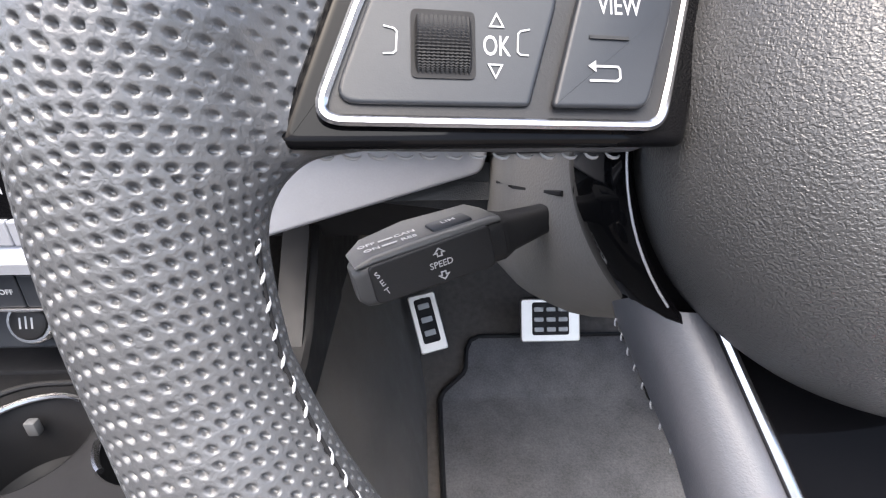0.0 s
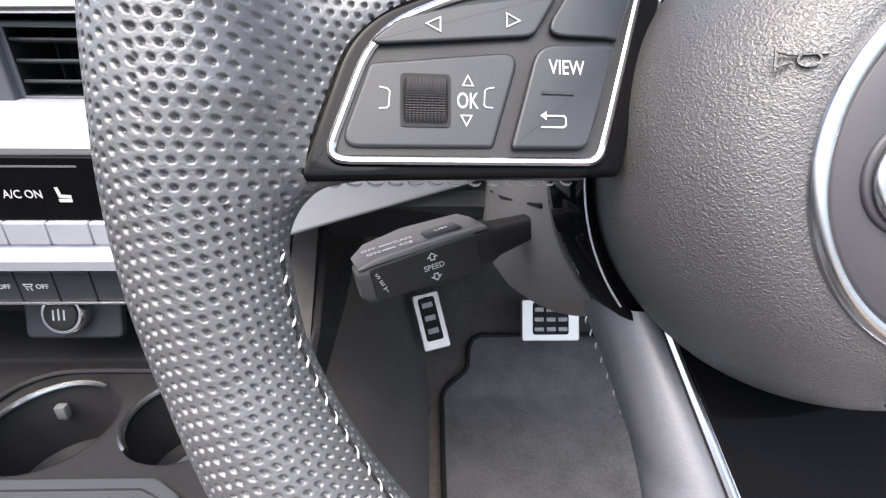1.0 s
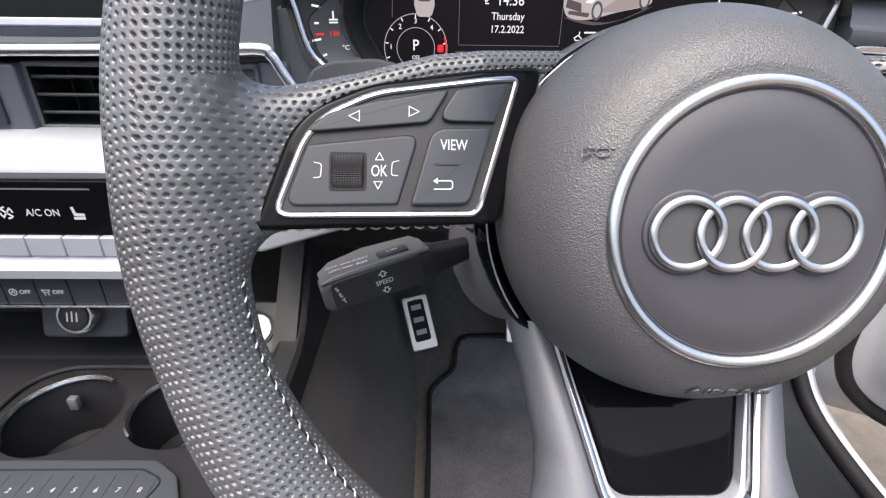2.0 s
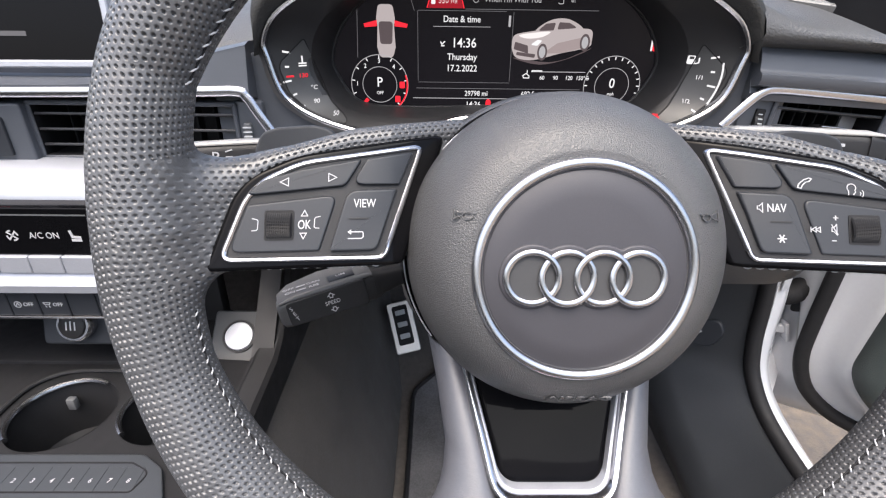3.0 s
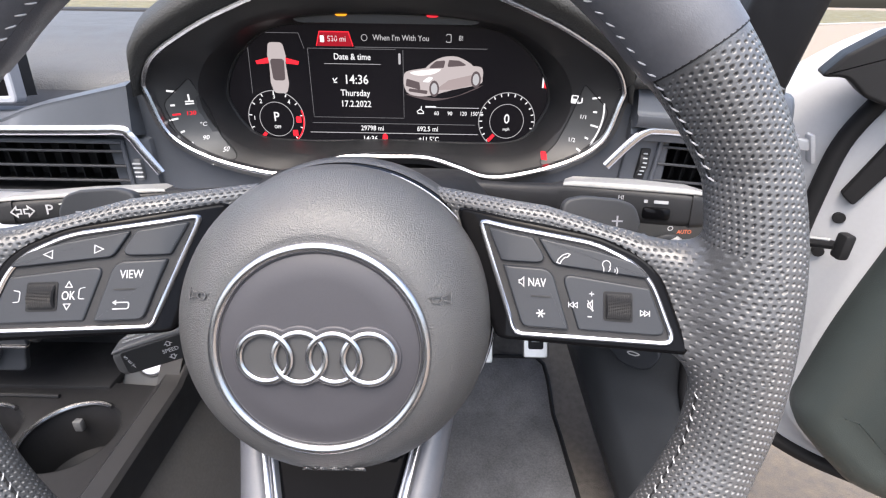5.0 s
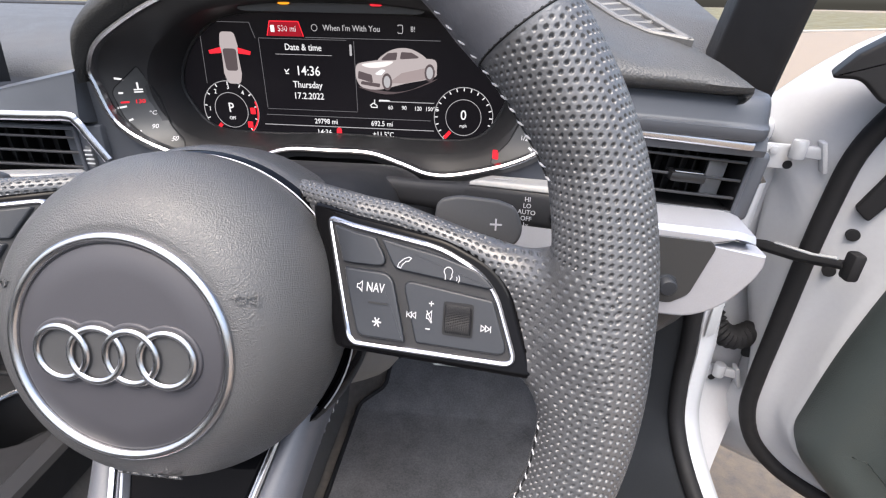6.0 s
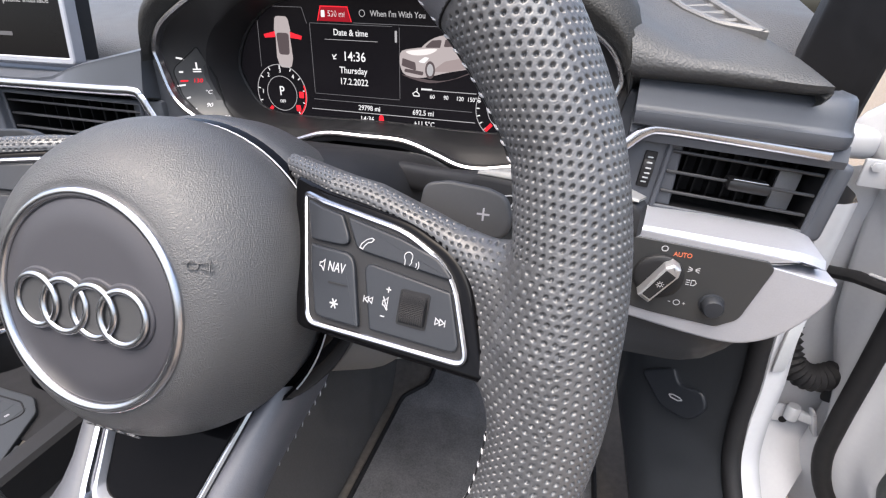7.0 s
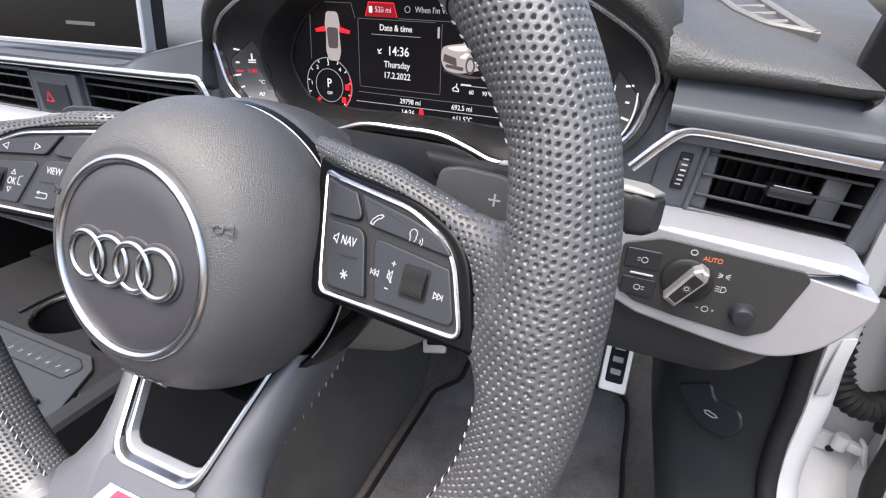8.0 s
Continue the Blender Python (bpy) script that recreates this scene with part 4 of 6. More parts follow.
fun = []
for f in (0.06, 0.10, 0.25, 0.45, 0.70, 0.73, 0.76, 0.88, 1.0):
    ring = []
    for k in range(140):
        a = 2 * math.pi * k / 140 - math.pi
        r = reach(outline, a) * (1 - f) + reach(scr, a) * f
        ring.append((r * math.cos(a), 0.01 + r * math.sin(a)))
    fun.append([(x, y, band_z(x, y)) for x, y in ring])
part("funnel", layers(fun, False, True), FUNNEL, cluster, "satin black sloping band round the display", smooth=30)
part("display", prism(scr, -0.063, SY), L_BACK, cluster, "dark glass display")
part("display_rim", frame_of(inset(scr, -0.003), 0.003, -0.0630, -0.054, 0.001), BLACK, cluster)


def on_band(shape, lift_by=0.0):
    vs = shape.vertices if isinstance(shape, bpy.types.Mesh) else shape.verts
    for v in vs:
        v.co.z += band_z(v.co.x, v.co.y) + lift_by
    return shape


def lit(name, shape, x, y, material, z=0.0):
    return part(name, put_at(shape, x + 0.005, y - 0.003), material, display, "", Matrix.Translation((0, 0, SY + 0.0003 + z)))


display = [o for o in cluster.children if o.name.startswith("display") and "rim" not in o.name][0]


def words(body, size, x, y, material=L_WHITE, st=0.9):
    return lit("text", lettering(body, size, 0.0001, 0, st), x, y, material)


def dial(cx, cy, letter, sub, red0, red1, ticks):
    lit("dial_ring", strokes([[*ring_pts(0.0268, 56), (0.0268, 0)]], 0.0006), cx, cy, L_GREY)
    lit("dial_ring", strokes([[*ring_pts(0.0162, 40), (0.0162, 0)]], 0.0005), cx, cy, L_GREY)
    for a in ticks:
        c, s = math.cos(radians(a)), math.sin(radians(a))
        lit("tick", strokes([[(0.0235 * c, 0.0235 * s), (0.0262 * c, 0.0262 * s)]], 0.0009), cx, cy, L_WHITE)
    lit("needle", strokes([[(0.0175 * math.cos(radians(228)), 0.0175 * math.sin(radians(228))), (0.0258 * math.cos(radians(228)), 0.0258 * math.sin(radians(228)))]], 0.0032), cx, cy, L_RED, 0.0002)
    if red1 > red0:
        lit("red_zone", strokes([ring_pts(0.0262, 16, 0, 0, None, -red1, -red0)], 0.0014), cx, cy, L_RED, 0.0002)
    words(letter, 0.0125, cx, cy + 0.002)
    words(sub, 0.0042, cx, cy - 0.0075)


dial(-0.1195, -0.0180, "P", "OFF", -20, 65, range(-45, 226, 27))
for n, a in (("1", 178), ("2", 128), ("3", 90), ("4", 50)):
    words(n, 0.0058, -0.1195 + 0.0212 * math.cos(radians(a)), -0.0180 + 0.0212 * math.sin(radians(a)))
for a in (0, -38):
    lit("red_number", prism(rounded(rect(0.005, 0.006), 0.001), 0, 0.0002), -0.1195 + 0.0212 * math.cos(radians(a)), -0.0180 + 0.0212 * math.sin(radians(a)), L_RED)
dial(0.1020, -0.0165, "0", "mph", 0, 0, range(-45, 226, 15))
# small car from above with red open doors
lit("plan_car", prism(rounded([(-0.0085, 0.012), (-0.0065, 0.0235), (0.0065, 0.0235), (0.0085, 0.012), (0.0075, 0.006), (0.0085, -0.012), (0.006, -0.021), (-0.006, -0.021), (-0.0085, -0.012), (-0.0075, 0.006)], 0.004), 0, 0.0002), -0.1120, 0.0275, L_CAR)
lit("plan_cabin", prism(rounded([(-0.0065, 0.010), (0.0065, 0.010), (0.0055, -0.009), (-0.0055, -0.009)], 0.003), 0.0002, 0.0004), -0.1120, 0.0270, L_CARDARK)
for s in (-1, 1):
    lit("plan_door", prism([(0.008 * s, 0.011), (0.020 * s, 0.008), (0.019 * s, 0.005), (0.008 * s, 0.006)], 0, 0.0003), -0.1120, 0.0270, L_RED)
lit("plan_field", strokes([[(-0.027, -0.02), (-0.025, 0.026), (-0.012, 0.033), (0.022, 0.033), (0.026, 0.02)]], 0.0004), -0.1120, 0.0260, L_DIM)
# top tabs
lit("tab", strokes([[(-0.0165, -0.0060), (-0.0130, 0.0060), (0.0130, 0.0060), (0.0165, -0.0060)]], 0.0009), -0.0580, 0.0545, L_RED)
lit("tab_fill", prism([(-0.0155, -0.0060), (-0.0125, 0.0055), (0.0125, 0.0055), (0.0155, -0.0060)], 0, 0.0001), -0.0580, 0.0545, glow("lit_dark_red", (0.30, 0.01, 0.02), 0.35))
words("530 mi", 0.0068, -0.0560, 0.0545)
lit("pump", prism(rounded(rect(0.0036, 0.0056), 0.0008), 0, 0.0002), -0.0690, 0.0545, L_WHITE)
words("When I'm With You", 0.0068, 0.0020, 0.0560, L_GREY)
lit("note", strokes([[*ring_pts(0.0026, 16), (0.0026, 0)]], 0.0005), -0.0310, 0.0560, L_GREY)
lit("phone_sign", strokes([[*rounded(rect(0.0042, 0.0065), 0.001, 3)]], 0.0006), 0.0450, 0.0565, L_GREY)
words("8!", 0.0060, 0.0560, 0.0565, L_GREY)
lit("top_line", strokes([[(-0.0400, 0.0), (0.080, 0.0)]], 0.0005), 0.0, 0.0480, L_DIM)
# middle field
words("Date & time", 0.0076, -0.0430, 0.0395)
lit("field_line", strokes([[(-0.026, 0), (0.026, 0)]], 0.0004), -0.0430, 0.0335, L_GREY)
lit("field_frame", strokes([[(-0.040, -0.030), (-0.040, 0.030)], [(0.0465, -0.030), (0.0465, 0.030)], [(-0.040, -0.031), (0.0465, -0.031)], [(-0.040, 0.0305), (0.04, 0.0305)]], 0.0004), -0.0430, 0.0160, L_DIM)
lit("slider", prism(rounded(rect(0.0020, 0.0095), 0.0008), 0, 0.0002), 0.0003, 0.0385, L_GREY)
words("14:36", 0.0115, -0.0405, 0.0195)
lit("small_sign", strokes([[(-0.0022, 0.0016), (-0.0010, -0.0008), (0.0020, 0.0020)], [(-0.0016, -0.0020), (0.0016, -0.0020)]], 0.0009), -0.0600, 0.0192, L_WHITE)
words("Thursday", 0.0082, -0.0420, 0.0075)
words("17.2.2022", 0.0082, -0.0420, -0.0025)
lit("rule", strokes([[(-0.075, 0), (0.082, 0)]], 0.0005), -0.0100, -0.0205, L_DIM)
lit("rule", strokes([[(-0.078, 0), (0.085, 0)]], 0.0006), -0.0100, -0.0297, L_GREY)
words("29798 mi", 0.0066, -0.0275, -0.0252)
words("692.5 mi", 0.0066, 0.0260, -0.0252)
words("14:36", 0.0074, -0.0300, -0.0355)
lit("red_sign", prism(rounded([(-0.003, -0.0042), (0.003, -0.0042), (0.0022, 0.003), (0, 0.0048), (-0.0022, 0.003)], 0.001), 0, 0.0002), -0.0155, -0.0345, L_RED)
words("+11.5°C", 0.0066, 0.0270, -0.0352)
# car seen from the front corner
def car_piece(name, pts, material, z, smooth=True):
    q = [(x * 0.92, y * 0.92) for x, y in pts]
    lit(name, prism(spline(q, 4, True) if smooth else rounded(q, 0.0012), 0, 0.0001), 0.0400, 0.0225, material, z)


car_piece("car_shadow", [(-0.038, -0.016), (-0.010, -0.0225), (0.02, -0.016), (0.041, -0.006), (0.03, -0.012), (0.0, -0.02)], L_CARDARK, 0.0)
car_piece("car_body_picture", [(-0.0385, -0.010), (-0.0395, -0.001), (-0.0365, 0.0055), (-0.0220, 0.0085), (-0.0060, 0.0105), (0.0120, 0.0110), (0.0300, 0.0118), (0.0392, 0.0100), (0.0402, 0.0010), (0.0370, -0.0055), (0.0100, -0.0115), (-0.0160, -0.0180), (-0.0330, -0.0165)], L_CAR, 0.0001)
car_piece("car_roof", [(-0.0170, 0.0085), (-0.0080, 0.0165), (0.0040, 0.0205), (0.0170, 0.0195), (0.0300, 0.0120), (0.0200, 0.0100), (0.0, 0.0092)], L_CAR, 0.0002)
car_piece("car_windscreen", [(-0.0150, 0.0090), (-0.0070, 0.0158), (0.0025, 0.0168), (0.0010, 0.0098)], L_CARDARK, 0.0003, False)
car_piece("car_side_window", [(0.0045, 0.0105), (0.0060, 0.0172), (0.0160, 0.0168), (0.0250, 0.0122)], L_CARDARK, 0.0003, False)
car_piece("car_side_shade", [(-0.0080, -0.0120), (0.0060, -0.0020), (0.0340, 0.0045), (0.0395, 0.0010), (0.0365, -0.0052), (0.0100, -0.0112)], glow("lit_car_side", (0.42, 0.34, 0.34), 0.26), 0.0003, False)
car_piece("car_bonnet_light", [(-0.0330, 0.0050), (-0.0180, 0.0075), (-0.0020, 0.0085), (-0.0100, 0.0035), (-0.0250, 0.0020)], glow("lit_car_light", (0.85, 0.78, 0.77), 0.33), 0.0003)
car_piece("car_mouth", [(-0.0375, -0.0080), (-0.0365, -0.0010), (-0.0235, -0.0045), (-0.0225, -0.0120)], L_CARDARK, 0.0004, False)
car_piece("car_lamp", [(-0.0215, -0.0040), (-0.0140, 0.0010), (-0.0090, 0.0005), (-0.0140, -0.0045)], L_WHITE, 0.0004, False)
car_piece("car_lower_mouth", [(-0.0350, -0.0135), (-0.0160, -0.0160), (-0.0150, -0.0125), (-0.0340, -0.0105)], L_CARDARK, 0.0004, False)
for x, y in ((-0.0085, -0.0105), (0.0335, -0.0010)):
    lit("car_wheel", prism(ring_pts(0.0046, 20, 0, 0, 0.0074), 0, 0.0001), 0.0400 + x * 0.92, 0.0225 + y * 0.92, L_CARDARK, 0.0005)
    lit("car_wheel_disc", prism(ring_pts(0.0030, 16, 0, 0, 0.0052), 0, 0.0001), 0.0400 + x * 0.92, 0.0225 + y * 0.92, L_GREY, 0.0006)
# oil scale
lit("scale_line", strokes([[(-0.022, 0), (0.028, 0)]], 0.0006), 0.0470, -0.0045, L_GREY)
lit("scale_bar", prism(rect(0.010, 0.0016), 0, 0.0002), 0.0290, -0.0040, L_WHITE)
for k, w in enumerate(("60", "90", "120", "150°C")):
    words(w, 0.0052, 0.0345 + 0.0128 * k, -0.0100)
lit("oil_sign", strokes([[(-0.004, -0.001), (-0.001, 0.001), (0.002, -0.0012), (0.002, -0.003), (-0.003, -0.003), (-0.004, -0.001)], [(0, 0.001), (0, 0.004)]], 0.0008), 0.0200, -0.0072, L_WHITE)
lit("red_lamp", prism(rounded(rect(0.0050, 0.0105), 0.002), 0, 0.0002), 0.1370, 0.0200, L_RED)
lit("red_lamp_side", prism(rounded(rect(0.0016, 0.0100), 0.0006), 0, 0.0002), 0.1335, 0.0200, L_WHITE)

# side gauges, flush in the sloping band
for s in (-1, 1):
    gx = -0.003
    go = [(x + gx, y) for x, y in rounded([(0.170 * s, 0.022), (0.191 * s, 0.002), (0.184 * s, -0.022), (0.160 * s, -0.043), (0.132 * s, -0.049), (0.152 * s, -0.030), (0.163 * s, -0.004)], [0.002, 0.01, 0.02, 0.015, 0.004, 0.02, 0.02], 8)]
    slab = prism(go, -0.002, 0.0005)
    bmesh.ops.triangulate(slab, faces=[f for f in slab.faces if len(f.verts) > 4])
    bmesh.ops.subdivide_edges(slab, edges=slab.edges[:], cuts=3, use_grid_fill=True)
    lobe = part("side_gauge", on_band(slab), PANEL, cluster, "black side gauge with white scale")
    part("gauge_edge", on_band(tube([(x, y, 0.0004) for x, y in go], 0.0005, 6, True)), RUBBER, lobe)

    def gauge_mark(lines, w, m):
        part("scale_mark", on_band(strokes(lines, w, 0.0006)), m, lobe)

    def gauge_text(w, x, y, m):
        part("text", on_band(put_at(lettering(w, 0.0048, 0.0001), x, y), 0.0008), m, lobe)

    for k in range(7):
        a = radians((15 - k * 13) if s > 0 else (165 + k * 13))
        c, q = math.cos(a), math.sin(a)
        x0, y0 = (0.124 if s > 0 else -0.128) + gx, -0.002
        big = k % 2 == 0
        gauge_mark([[(x0 + 0.055 * c, y0 + 0.049 * q), (x0 + (0.061 if big else 0.058) * c, y0 + (0.054 if big else 0.0515) * q)]], 0.0015, L_RED if (s > 0 and k == 6) else L_WHITE)
    if s < 0:
        for w, x, y, m in (("130", -0.1760, -0.0080, L_RED), ("°C", -0.1680, -0.0180, L_WHITE), ("90", -0.1660, -0.0290, L_WHITE), ("50", -0.1500, -0.0395, L_WHITE)):
            gauge_text(w, x, y, m)
        gauge_mark([[(-0.176, 0.0015), (-0.176, 0.008)], [(-0.179, 0.002), (-0.173, 0.002)], [(-0.179, 0.000), (-0.173, 0.000)]], 0.0011, L_WHITE)
        gauge_mark([[(-0.1885, -0.008), (-0.1830, -0.008)]], 0.0014, L_RED)
    else:
        for w, x, y in (("1/1", 0.169, -0.0055), ("1/2", 0.161, -0.0255)):
            gauge_text(w, x, y, L_WHITE)
        part("sign", on_band(prism(rounded(rect(0.0055, 0.0070, 0.1610, 0.0085), 0.001), 0.0005, 0.0009)), L_WHITE, lobe)
        part("sign", on_band(prism(rect(0.0032, 0.0022, 0.1610, 0.0102), 0.0009, 0.0012)), PANEL, lobe)
        gauge_mark([[(0.1640, 0.0055), (0.1665, 0.0065), (0.1665, 0.0105)]], 0.0009, L_WHITE)
        gauge_mark([[(0.121 + 0.0630 * math.cos(radians(a)), 0.000 + 0.0545 * math.sin(radians(a))) for a in range(8, -64, -6)]], 0.0012, L_WHITE)
        part("sign", on_band(prism(rounded(rect(0.005, 0.006, 0.138, -0.0405), 0.001), 0.0005, 0.0009)), L_RED, lobe)
for x, m in ((-0.040, L_ORANGE), (0.036, L_RED)):
    part("warning_lamp", prism(rounded(rect(0.0105, 0.0085, x, 0.0755), 0.003), -0.030, -0.0285), m, cluster, "small lit warning lamp")
part("lamp_bar", prism(rounded([(-0.085, 0.066), (0.08, 0.066), (0.065, 0.086), (-0.07, 0.086)], 0.008), -0.045, -0.030), PANEL, cluster)

# ---- column and stalks ----
col = thing("steering_column", WHEEL @ Matrix.Translation((0, 0, -0.13)), "dark grey plastic steering column shroud", "steering column")
sh = [[(x, y, z) for x, y in rounded([(-w, h0), (w, h0), (w, h1), (-w, h1)], min(w, 0.055), 8)] for z, w, h0, h1 in ((0.050, 0.058, -0.056, 0.055), (0.040, 0.066, -0.062, 0.060), (0.015, 0.074, -0.070, 0.064), (-0.010, 0.081, -0.078, 0.066), (-0.04, 0.086, -0.088, 0.068), (-0.10, 0.085, -0.098, 0.068), (-0.20, 0.084, -0.103, 0.055))]
part("shroud", layers(sh), SHROUD, col, "dark grey grained shroud", smooth=70)
up_sh = [[(x, y, z) for x, y in rounded([(-w, -0.004), (w, -0.004), (w, h), (-w, h)], [0.001, 0.001, 0.055, 0.055], 8)] for z, w, h in ((0.0505, 0.0592, 0.0562), (0.040, 0.0672, 0.0612), (0.015, 0.0752, 0.0652), (-0.010, 0.0822, 0.0672), (-0.04, 0.0872, 0.0692), (-0.10, 0.0862, 0.0692), (-0.20, 0.0852, 0.0562))]
part("upper_shroud", layers(up_sh), BLACK, col, "black upper shroud half", smooth=70)
part("column_seam", tube([(-0.0755, -0.02, 0.01), (-0.0855, -0.02, -0.04), (-0.0845, -0.02, -0.10)], 0.0012, 6), RUBBER, col)


def stalk(name, label, base, tip, w0, w1, h0, h1, knob, up, top, tilt=0.12):
    """A control lever from base to tip, flat and widening, with a ribbed end."""
    b, t = Vector(base), Vector(tip)
    x = (t - b).normalized()
    z = Vector((0, -1, tilt))
    z = (z - x * z.dot(x)).normalized()
    y = z.cross(x)
    m = Matrix((x, y, z)).transposed().to_4x4()
    m.translation = b
    th = thing(name, m, label, "stalk")
    L = (t - b).length
    neck = [[(k, *p) for p in rounded([(-a, -c), (a, -c), (a, c), (-a, c)], min(a, c) * 0.7, 4)] for k, a, c in ((-0.03, h0, h0), (L * 0.12, h0, h0 * 0.9), (L * 0.30, h1 * 0.8, w0), (L * 0.36, h1, w1))]
    part("neck", layers(neck), BLACK, th)
    body = [[(k, *p) for p in rounded([(-a, -c), (a, -c), (a * 0.9, c), (-a * 0.9, c)], 0.0045, 4)] for k, a, c in ((L * 0.34, h1 * 0.9, w1 * 0.95), (L * 0.37, h1, w1), (L * 0.9, h1 * 0.95, w1), (L * 0.98, h1 * 0.85, w1 * 0.9), (L, h1 * 0.7, w1 * 0.75))]
    part("lever", layers(body), BLACK, th)
    # upper face as its own piece; light from above is put into its colour
    part("top_cover", layers([[(k, *p) for p in rounded([(up * h1 * 0.80, -d), (up * h1 * g, -d), (up * h1 * g, w1 * 0.86), (up * h1 * 0.80, w1 * 0.98)], [0.002, 0.004, 0.004, 0.001], 4)] for k, d, g in ((L * 0.36, 0.012, 1.0), (L * 0.40, 0.020, 1.12), (L * 0.70, 0.024, 1.15), (L * 0.92, 0.018, 1.1), (L * 1.0, 0.010, 0.9))]), top, th, "satin upper face, paler as if lit from above")
    part("tip_cap", layers([[(k, *p) for p in rounded([(-a, -c), (a, -c), (a * 0.9, c), (-a * 0.9, c)], 0.004, 4)] for k, a, c in ((L * 0.93, h1 * 0.98, w1 * 1.03), (L * 0.985, h1 * 0.9, w1 * 0.95), (L * 1.012, h1 * 0.68, w1 * 0.7))]), knob, th)
    return th, L, h1, w1


cruise, L, h1, w1 = stalk("cruise_stalk", "black cruise control stalk with white printed symbols", (-0.070, 0.125, 0.8122), (-0.157, 0.0925, 0.7965), 0.007, 0.0090, 0.006, 0.0100, SATIN, -1, STALKTOP)
# cruise stalk faces: front print
part("stalk_face", prism(rounded([(L * 0.42, -0.0088), (L * 0.955, -0.0082), (L * 0.955, 0.0076), (L * 0.42, 0.0088)], 0.003), 0.006, w1 + 0.0009, 0.0008), BLACK, cruise)


def face_words(body, size, x, y, parent=None, z=0.0, m=PRINT, turn=180):
    part("text", lettering(body, size, 0.0001), m, parent or cruise, "", Matrix.Translation((x, y, w1 + 0.0011 + z)) @ Matrix.Rotation(radians(turn), 4, "Z"))


face_words("SPEED", 0.0036, L * 0.66, 0.000)
for dy, d in ((-0.0046, -1), (0.0046, 1)):
    part("mark", put_at(strokes([[(0, 0.0018 * d), (-0.0020, 0), (-0.0009, 0), (-0.0009, -0.0013 * d), (0.0009, -0.0013 * d), (0.0009, 0), (0.0020, 0), (0, 0.0018 * d)]], 0.0005, w1 + 0.001), L * 0.66, dy), PRINT, cruise)
for k, c in enumerate("SET"):
    face_words(c, 0.0036, L * (0.925 - 0.012 * k), -0.0040 + 0.0036 * k, turn=200)
part("button", box(0.017, 0.003, 0.011, 0.001, at=(L * 0.56, -h1 * 1.10, 0.0)), BUTTON, cruise)
UPRIGHT = Matrix(((-1, 0, 0, 0), (0, 0, -1, 0), (0, -1, 0, 0), (0, 0, 0, 1)))
for w, k, z in (("OFF", 0.915, -0.0045), ("CAN", 0.745, -0.0045), ("ON", 0.905, 0.0020), ("RES", 0.745, 0.0020), ("LIM", 0.56, 0.0)):
    part("text", lettering(w, 0.0042, 0.0001), PRINT, cruise, "", Matrix.Translation((L * k, -h1 * (1.16 if w != "LIM" else 1.245), z)) @ UPRIGHT)
for z in (-0.0045, 0.0020):
    part("mark", box(0.006, 0.0003, 0.0012, 0, at=(L * 0.83, -h1 * 1.16, z)), PRINT, cruise)

ind, L, h1, w1 = stalk("indicator_stalk", "black indicator stalk with satin top and white arrows", (-0.080, 0.160, 0.884), (-0.222, 0.1225, 0.8855), 0.007, 0.0105, 0.007, 0.0088, BLACK, -1, TOPLIT, 0.22)
part("mark", put_at(strokes([[(-0.006, 0), (-0.003, 0.003), (-0.003, 0.0013), (-0.0008, 0.0013), (-0.0008, -0.0013), (-0.003, -0.0013), (-0.003, -0.003), (-0.006, 0)], [(0.006, 0), (0.003, 0.003), (0.003, 0.0013), (0.0008, 0.0013), (0.0008, -0.0013), (0.003, -0.0013), (0.003, -0.003), (0.006, 0)]], 0.0007, w1 + 0.0003), L * 0.895, -0.0005), PRINT, ind)
part("text", lettering("P", 0.0085, 0.0001), PRINT, ind, "", Matrix.Translation((L * 0.800, -0.0005, w1 + 0.0004)) @ Matrix.Rotation(radians(180), 4, "Z"))
part("mark", put_at(strokes([[(0, 0.003 * k), (-0.004, 0.0042 * k)] for k in (-1, 0, 1)], 0.0008, w1 + 0.0003), L * 0.762, -0.0005), PRINT, ind)
wip, L, h1, w1 = stalk("wiper_stalk", "black wiper stalk with a satin silver end and white print", (0.080, 0.160, 0.889), (0.207, 0.125, 0.8935), 0.009, 0.0115, 0.008, 0.0118, BLACK, 1, TOPLIT, 0.22)
for k, w in enumerate(("HI", "LO", "AUTO", "OFF", "1x")):
    part("text", lettering(w, 0.0036, 0.0001), PRINT, wip, "", Matrix.Translation((L * 0.625, 0.0052 - 0.0036 * k, w1 + 0.0006)))
part("slider", box(0.016, 0.0075, 0.006, 0.002, at=(L * 0.785, -0.003, w1 - 0.001)), GLOSS, wip)
for k, b in ((0.735, 0.002), (0.800, 0.008)):
    part("mark", box(b, 0.0018, 0.0003, 0, at=(L * k, 0.0040, w1 + 0.0005)), PRINT, wip)
part("mark", put_at(strokes([[(-0.005, 0.003), (0.0, 0.0042), (0.005, 0.003), (0.003, -0.003), (-0.003, -0.003), (-0.005, 0.003)], [(-0.0005, -0.0045), (0.0025, 0.002)]], 0.0007, w1 + 0.0003), L * 0.525, -0.0025), PRINT, wip)
part("text", lettering("FRONT", 0.0042, 0.0001, 0.2), PRINT, wip, "", Matrix.Translation((L * 0.50, h1 * 1.165, 0.001)) @ Matrix(((1, 0, 0, 0), (0, 0, 1, 0), (0, -1, 0, 0), (0, 0, 0, 1))))

# ---- air vents ----


SLAT = mat("vent_slat", (0.022, 0.022, 0.024), 0.4, vary=0.1, spec=0.4)


